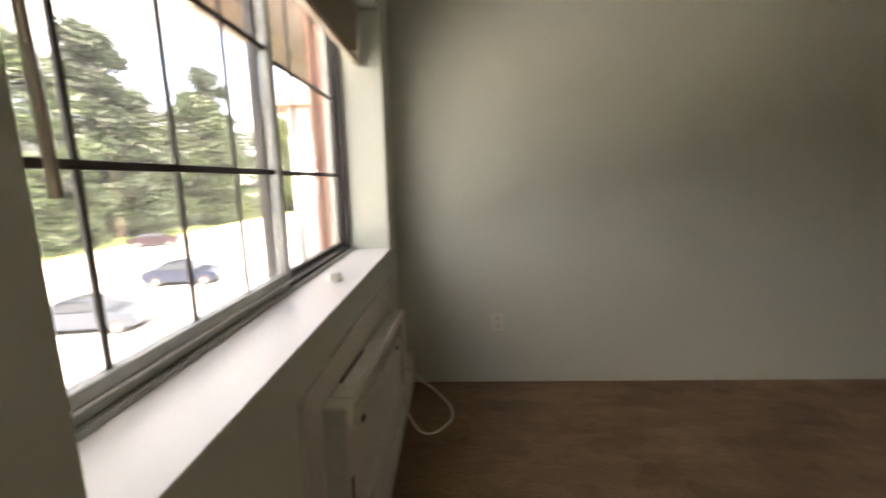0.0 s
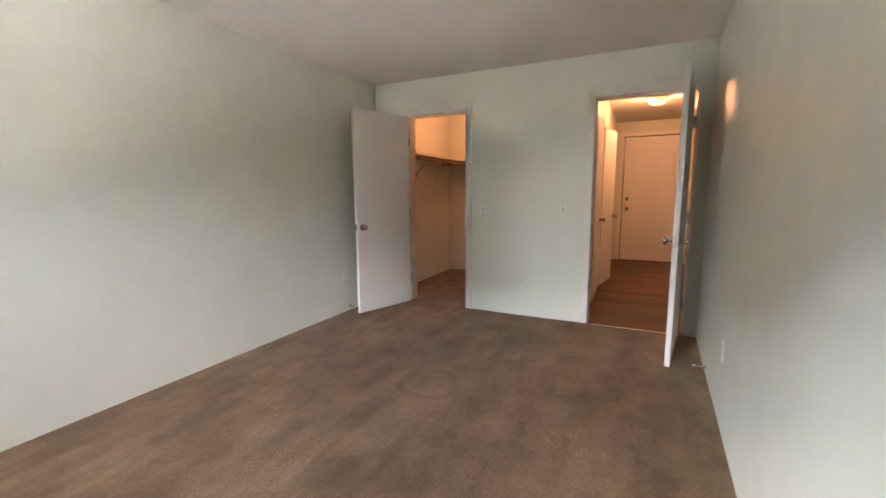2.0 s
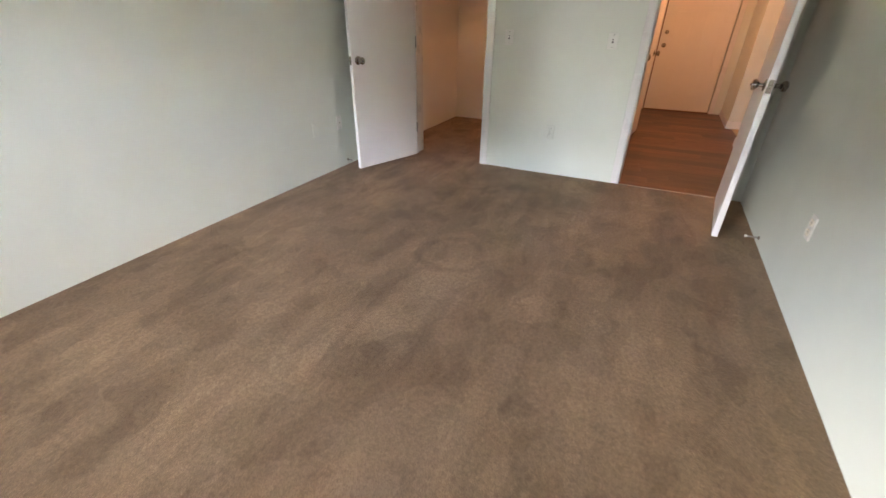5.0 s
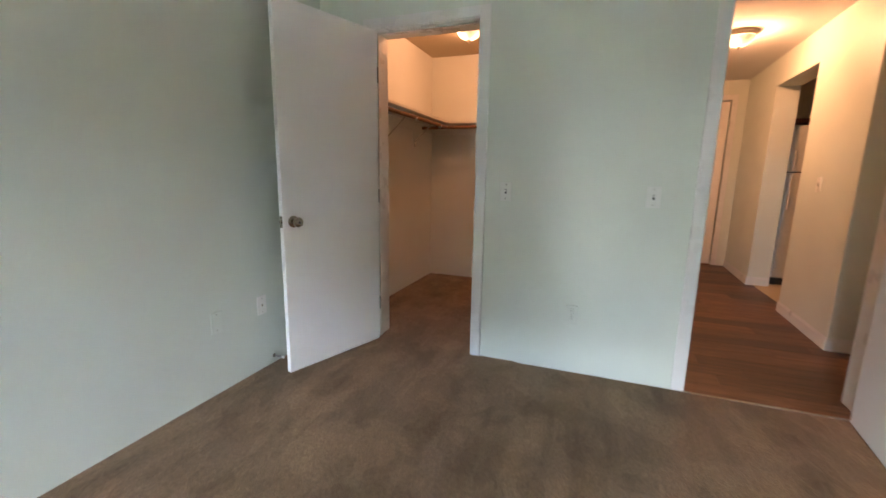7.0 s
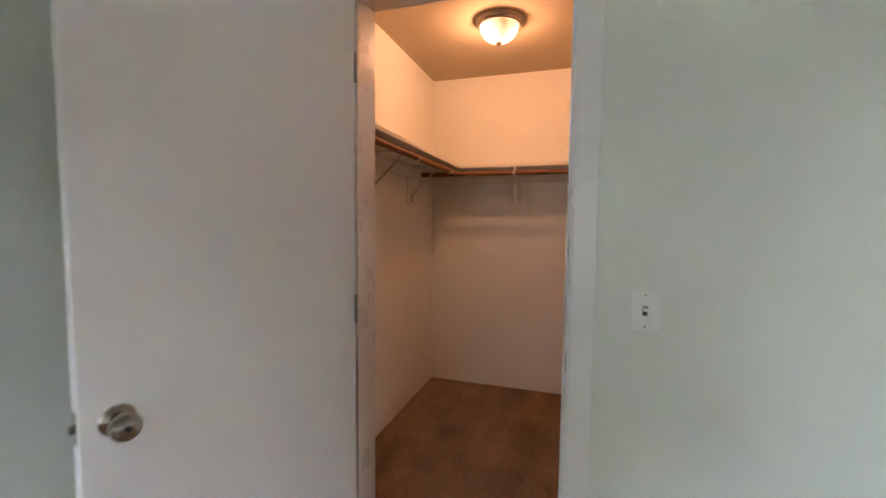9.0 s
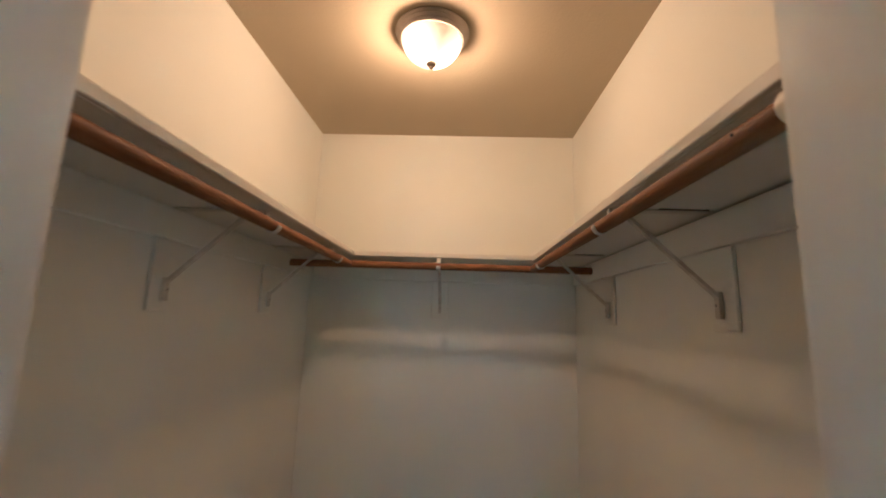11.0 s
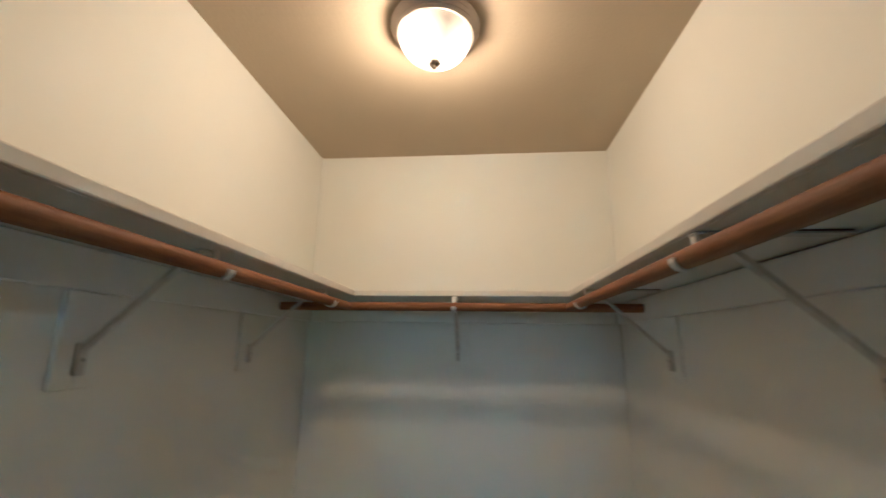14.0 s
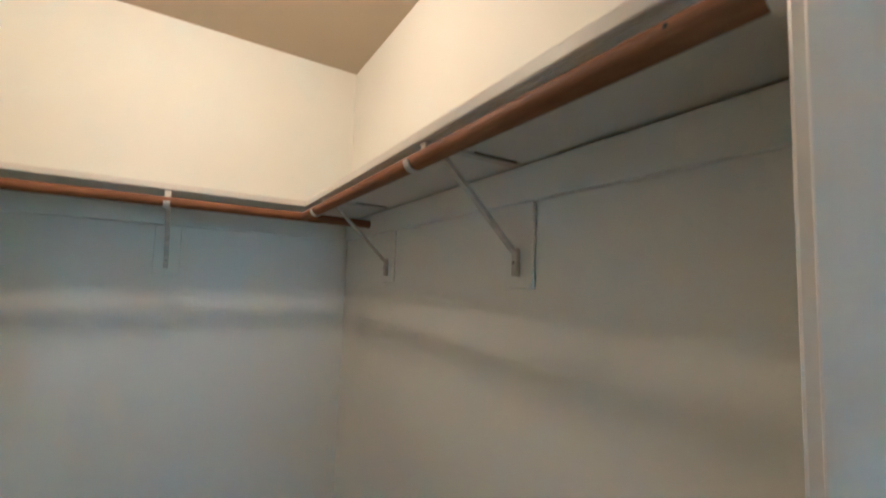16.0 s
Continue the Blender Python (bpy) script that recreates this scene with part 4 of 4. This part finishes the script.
part("handle", cube(-0.022, -0.055, 1.29, 0.002, -0.025, 1.50, bevel=0.006), FRIDGE, d1)
d2 = part("fridge_door", cube(0.0, -0.74, 0.085, 0.05, 0.0, 1.262, bevel=0.014), FRIDGE, fridge, "cream rounded refrigerator door")
part("handle", cube(-0.022, -0.055, 0.86, 0.002, -0.025, 1.24, bevel=0.006), FRIDGE, d2)
part("seal", cube(0.045, -0.735, 0.09, 0.058, -0.005, 1.76), RUBBER, fridge)
part("kick_grille", cube(0.03, -0.73, 0.0, 0.08, -0.01, 0.075, bevel=0.002), RUBBER, fridge)
part("base", cube(0.08, -0.73, 0.0, 0.68, -0.01, 0.055), RUBBER, fridge)
cabinet = thing("wall_cabinet", "tan kitchen wall cabinet with dark trim over the fridge", "cabinet", m=pose(8.58, -0.60, 1.86))
part("body", cube(0.0, -0.95, 0.0, 0.60, 0.0, 0.50, bevel=0.003), CAB, cabinet)
part("lower_trim", cube(-0.03, -0.96, -0.045, 0.60, 0.012, 0.0, bevel=0.004), DARKWOOD, cabinet, "dark brown lower trim")
part("crown_trim", cube(-0.03, -0.96, 0.44, 0.60, 0.012, 0.54, bevel=0.004), DARKWOOD, cabinet, "dark brown crown trim")
part("door", cube(-0.018, -0.46, 0.02, 0.0, -0.01, 0.43, bevel=0.004), CAB, cabinet)
part("door", cube(-0.018, -0.94, 0.02, 0.0, -0.475, 0.43, bevel=0.004), CAB, cabinet)

# ---- outside ----
structure("ground", cube(-160, -160, GROUND - 0.5, 160, 200, GROUND - 0.02), GRASS, "grass reaching to the distance", "ground")
structure("road", cube(-33.2, -60, GROUND - 0.1, -5.4, 110, GROUND), ASPHALT, "sunlit pale worn car park paving", "car park")
structure("pavement", cube(-5.4, -40, GROUND - 0.1, -3.2, 60, GROUND + 0.13, bevel=0.02), CONCRETE, "concrete walk beside the building", "pavement")
structure("kerb", cube(-33.42, -60, GROUND - 0.1, -33.2, 110, GROUND + 0.14, bevel=0.02), YELLOW, "yellow painted kerb", "kerb")
structure("building_base", cube(0.385, -14, GROUND, 11, 3.60, -0.3), MORTAR, "lower storey of the apartment building", "building")
structure("building_top", cube(0.36, -14, 2.62, 11.6, 3.36, 2.85), EAVE, "brown roof edge and eave", "roof")
structure("wing_roof", cube(-0.62, 3.361, 2.62, 11.6, 16, 2.85), EAVE, "brown roof of the projecting wing", "roof")
structure("eave_fascia", cube(-0.66, 3.361, 2.38, -0.60, 16, 2.62), EAVE, "brown painted eave board", "roof")
structure("building_slab", cube(0.385, -14, -0.3, 11, 3.6, -0.07), CONCRETE, "floor slab", "floor")
structure("building_side", cube(XEND + 0.16, -14, -0.07, 11, 3.6, 2.62), SIDING, "outer wall of the building", "wall")
structure("facade_south", cube(0.40, -14, -0.07, 0.68, -0.13, 2.62), SIDING, "outer wall of the building", "wall")

wing = thing("building_wing", "projecting red brick corner of the apartment building", "wall", kind="structure")
part("core", cube(0.09, 3.612, GROUND, 3.0, 4.2, 2.62), MORTAR, wing)
brick_me = None
rng = random.Random(5)
for k in range(34):
    z = -0.05 + 0.0775 * k
    off = 0.0 if k % 2 else -0.1075
    for i in range(3):
        x = 0.08 + off + 0.215 * i
        x = max(x, 0.08) if i == 0 else x
        if brick_me is None:
            b = part("brick", cube(0, 0, 0, 0.205, 0.10, 0.066), BRICK, wing)
            brick_me = b.data
        else:
            b = new("brick", brick_me)
            b.parent = wing
        b.location = (x, 3.60 + rng.uniform(-0.002, 0.002), z)


def car(label, m, body_mat):
    """A parked saloon, 4.5 m long along x, built on its wheels."""
    c = thing("parked_car", label, "car", m=m)
    side = [(-2.2, 0.45), (-2.22, 0.72), (-2.05, 0.92), (-1.45, 0.98), (1.0, 0.98), (1.85, 0.86), (2.2, 0.70), (2.22, 0.42), (1.9, 0.26), (-1.9, 0.26)]

    def extrude(poly, w0, w1, zsplit):
        bm = bmesh.new()
        rows = []
        for s in (-1, 1):
            rows.append([bm.verts.new((x, s * (w0 + (w1 - w0) * max(0.0, z - zsplit) / 0.5), z)) for x, z in poly])
        bm.faces.new(rows[0])
        bm.faces.new(rows[1])
        n = len(poly)
        for i in range(n):
            bm.faces.new((rows[0][i], rows[0][(i + 1) % n], rows[1][(i + 1) % n], rows[1][i]))
        bmesh.ops.bevel(bm, geom=bm.edges[:], offset=0.06, segments=3, affect="EDGES")
        return bm

    part("body", extrude(side, 0.88, 0.86, 0.5), body_mat, c, smooth=True)
    cab = [(-1.55, 0.95), (-1.05, 1.36), (-0.55, 1.43), (0.15, 1.42), (0.95, 0.96)]
    part("cabin_glass", extrude(cab, 0.80, 0.62, 0.95), CAR_GLASS, c, "dark car windows", True)
    roof = [(-1.05, 1.375), (-0.55, 1.445), (0.15, 1.435), (0.32, 1.34), (-1.12, 1.33)]
    part("roof", extrude(roof, 0.665, 0.60, 1.3), body_mat, c, smooth=True)
    for x in (-1.35, 1.38):
        for s in (-1, 1):
            wm = pose(x, s * 0.78, 0.31, 90)
            w = part("wheel", lathe(bmesh.new(), [(0.20, -0.10), (0.30, -0.10), (0.315, -0.06), (0.315, 0.06), (0.30, 0.10), (0.20, 0.10)], 24, wm), RUBBER, c, smooth=True)
            part("rim", lathe(bmesh.new(), [(0.19, -0.104), (0.20, 0.0), (0.19, 0.104)], 20, wm), NICKEL, w)
    for s in (-1, 1):
        part("headlight", cube(2.08, s * 0.55 - 0.18, 0.60, 2.2, s * 0.55 + 0.18, 0.72, bevel=0.03), PLASTIC, c)
        part("tail_light", cube(-2.22, s * 0.6 - 0.15, 0.70, -2.1, s * 0.6 + 0.15, 0.85, bevel=0.03), CAR_RED, c)
        part("mirror", cube(0.62, s * 0.92 - 0.06, 0.98, 0.75, s * 0.92 + 0.06, 1.10, bevel=0.025), body_mat, c)
    return c


car("dark blue saloon parked on the sunlit asphalt", pose(-15.8, 25.1, GROUND, 0, 0, 8), CAR_BLUE)
car("grey-blue saloon parked near the building", pose(-14.5, 17.1, GROUND, 0, 0, 8), CAR_GREY)
car("dark maroon car parked by the far kerb", pose(-29.5, 41.0, GROUND, 0, 0, 20), CAR_RED)

house = thing("neighbour_building", "pale sided building with a terracotta hip roof", "building", kind="structure", m=pose(-2.75, 10.5, GROUND))
part("wall", cube(0.0, 0.0, 0.0, 7.0, 8.0, 7.75), SIDING, house)
bm = bmesh.new()
vs = [bm.verts.new(p) for p in ((-0.5, -0.5, 7.7), (7.5, -0.5, 7.7), (7.5, 8.5, 7.7), (-0.5, 8.5, 7.7), (1.2, 1.5, 8.7), (5.8, 1.5, 8.7), (5.8, 6.5, 8.7), (1.2, 6.5, 8.7))]
for f in ((0, 1, 5, 4), (1, 2, 6, 5), (2, 3, 7, 6), (3, 0, 4, 7), (4, 5, 6, 7), (3, 2, 1, 0)):
    bm.faces.new([vs[i] for i in f])
part("roof", bm, ROOF_TILE, house, "terracotta hip roof")
for x in (0.55, 2.6):
    for z in (1.9, 5.2):
        w = part("window", cube(x, -0.03, z, x + 0.9, 0.0, z + 1.3), CAR_GLASS, house)
        part("frame", cells("y", -0.05, -0.01, x - 0.06, x + 0.96, z - 0.06, z + 1.36, [(x, x + 0.9, z, z + 1.3)]), PLASTIC, w)
part("corner_board", cube(-0.03, -0.03, 0.0, 0.16, 0.16, 7.7), PLASTIC, house)


def leaf_cloud(seeds, size, rng, flat=0.6):
    """Many small leaves round a list of (centre, radius, count)."""
    verts, faces = [], []
    for (cx, cy, cz), rad, n in seeds:
        for _ in range(n):
            u, v, w = rng.gauss(0, 0.5), rng.gauss(0, 0.5), rng.gauss(0, 0.42)
            p = Vector((cx + rad * u, cy + rad * v, cz + rad * w))
            a = Vector((rng.uniform(-1, 1), rng.uniform(-1, 1), rng.uniform(-flat, flat))).normalized() * size * rng.uniform(0.6, 1.3)
            b = a.cross(Vector((rng.uniform(-1, 1), rng.uniform(-1, 1), rng.uniform(-1, 1))).normalized()) * 0.8
            k = len(verts)
            verts += [p - a, p + b * 0.6, p + a, p - b * 0.6]
            faces.append((k, k + 1, k + 2, k + 3))
    me = bpy.data.meshes.new("crown")
    me.from_pydata([tuple(v) for v in verts], [], faces)
    return me


def tree(label, x, y, height, spread, leaf, seed, count=5200, conifer=False, low=0.3):
    rng = random.Random(seed)
    t = thing("tree", label, "tree", "trees behind the car park", m=pose(x, y, GROUND - 0.02))
    bm = bmesh.new()
    lathe(bm, [(0.026 * height, 0), (0.018 * height, 0.25 * height), (0.011 * height, 0.6 * height), (0.003 * height, 0.95 * height)], 9)
    seeds = []
    n = 26
    for i in range(n):
        h = height * (low + (0.97 - low) * (i + rng.random()) / n)
        ang = i * 2.4 + rng.uniform(-0.4, 0.4)
        f = (h / height - low) / (1 - low)
        reach = spread * ((1.0 - f) ** 0.8 * 0.95 + 0.08 if conifer else math.sin(math.pi * min(0.97, 0.18 + 0.8 * f)) * rng.uniform(0.65, 1.05))
        tip = Vector((reach * math.cos(ang), reach * math.sin(ang), h + (-0.05 if conifer else 0.12) * reach))
        tube(bm, (0, 0, h - 0.25 * reach if not conifer else h), tip, 0.035 + 0.004 * height * (1 - f), 5)
        for k in (0.45, 0.75, 1.0):
            seeds.append(((tip.x * k, tip.y * k, h + (tip.z - h) * k), (0.16 if conifer else 0.24) * spread * rng.uniform(0.7, 1.3), int(count / (3 * n))))
    part("trunk", bm, BARK, t)
    me = leaf_cloud(seeds, 0.32, rng)
    me.materials.append(leaf)
    c = new("crown", me)
    c.parent = t
    return t


spots = [(-20, 20, 9, 3.4, LEAF_A, 0), (-21, 27, 11, 3.8, LEAF_C, 1), (-19.5, 34, 8.5, 3.6, LEAF_A, 0), (-22, 40, 12, 4.2, LEAF_C, 1), (-18.8, 47, 9, 4, LEAF_B, 0), (-23, 16, 11, 4, LEAF_A, 0), (-16, 52, 11, 4.5, LEAF_A, 0),
         (-21, 4, 9, 3.8, LEAF_A, 0), (-20, -3, 8, 3.6, LEAF_B, 0), (-22, -10, 10, 4, LEAF_A, 0), (-20.5, -18, 9, 4, LEAF_C, 1), (-21, -26, 10, 4.2, LEAF_A, 0), (-26, 0, 11, 4.4, LEAF_C, 1), (-26, -14, 11, 4.4, LEAF_A, 0),
         (-20.5, 11, 8, 3.2, LEAF_B, 0), (-22.5, 30.5, 8.5, 3.6, LEAF_A, 0), (-11.5, 46, 8.5, 3.6, LEAF_B, 0), (-26, 32, 13, 4.5, LEAF_C, 1), (-27, 22, 12, 4.5, LEAF_A, 0), (-7.5, 52, 10, 4, LEAF_A, 0)]
# Out-of-view trees: tall ones block western sky light, low ones admit it from southwest.
for i, (x, y, h, s, lf, con) in enumerate(spots):
    tree("tall dark evergreen behind the car park" if con else "leafy green tree behind the car park", 1.15 + 1.85 * (x - 1.15), 1.0 + 1.85 * (y - 1.0), h * (2.2 if y > -5 else 0.8), s * 1.9, lf, 40 + i, 20000, bool(con), 0.10)
rng = random.Random(9)
for lf, nm, n in ((LEAF_A, "shrubs", 150), (LEAF_B, "bright_shrubs", 50)):
    seeds = [((rng.uniform(-40, -35), rng.uniform(-56, 103), GROUND + rng.uniform(0.6, 4.4)), rng.uniform(1.4, 2.6), 190) for _ in range(n)]
    seeds += [((rng.uniform(-36, -8), rng.uniform(101, 107), GROUND + rng.uniform(0.6, 4.8)), rng.uniform(1.6, 2.9), 190) for _ in range(n // 3)]
    me = leaf_cloud(seeds, 0.26, rng)
    me.materials.append(lf)
    tagged(new(nm, me), "dense green undergrowth along the far kerb", "shrubs", kind="stuff")

# ---- hall floor planks ----
floor_planks = thing("hall_floor", "brown wood-look plank floor of the hall", "floor", kind="structure")
plank_mesh = {}
rng = random.Random(3)
PW, PL = 0.152, 1.22
rows_n = int((XEND - XE + 0.008) / PW) + 1
for i in range(rows_n):
    x0 = XE - 0.008 + PW * i
    x1 = min(x0 + PW, XEND)
    y = -2.6 if x1 < 6.2 else HALL_S - 0.14
    y_end = HALL_N if x0 > XC - 0.1 else HD1 + 0.02
    first = True
    while y < y_end - 0.01:
        ln = min(PL * (rng.uniform(0.2, 1.0) if first else 1.0), y_end - y)
        first = False
        key = (round(x1 - x0, 3), round(ln, 3))
        if key not in plank_mesh:
            b = part("plank", cube(0.0006, 0.0006, 0, x1 - x0 - 0.0006, ln - 0.0006, 0.012, bevel=0.0012), PLANK, floor_planks)
            plank_mesh[key] = b.data
        else:
            b = new("plank", plank_mesh[key])
            b.parent = floor_planks
        b.location = (x0, y, -0.016)
        y += ln
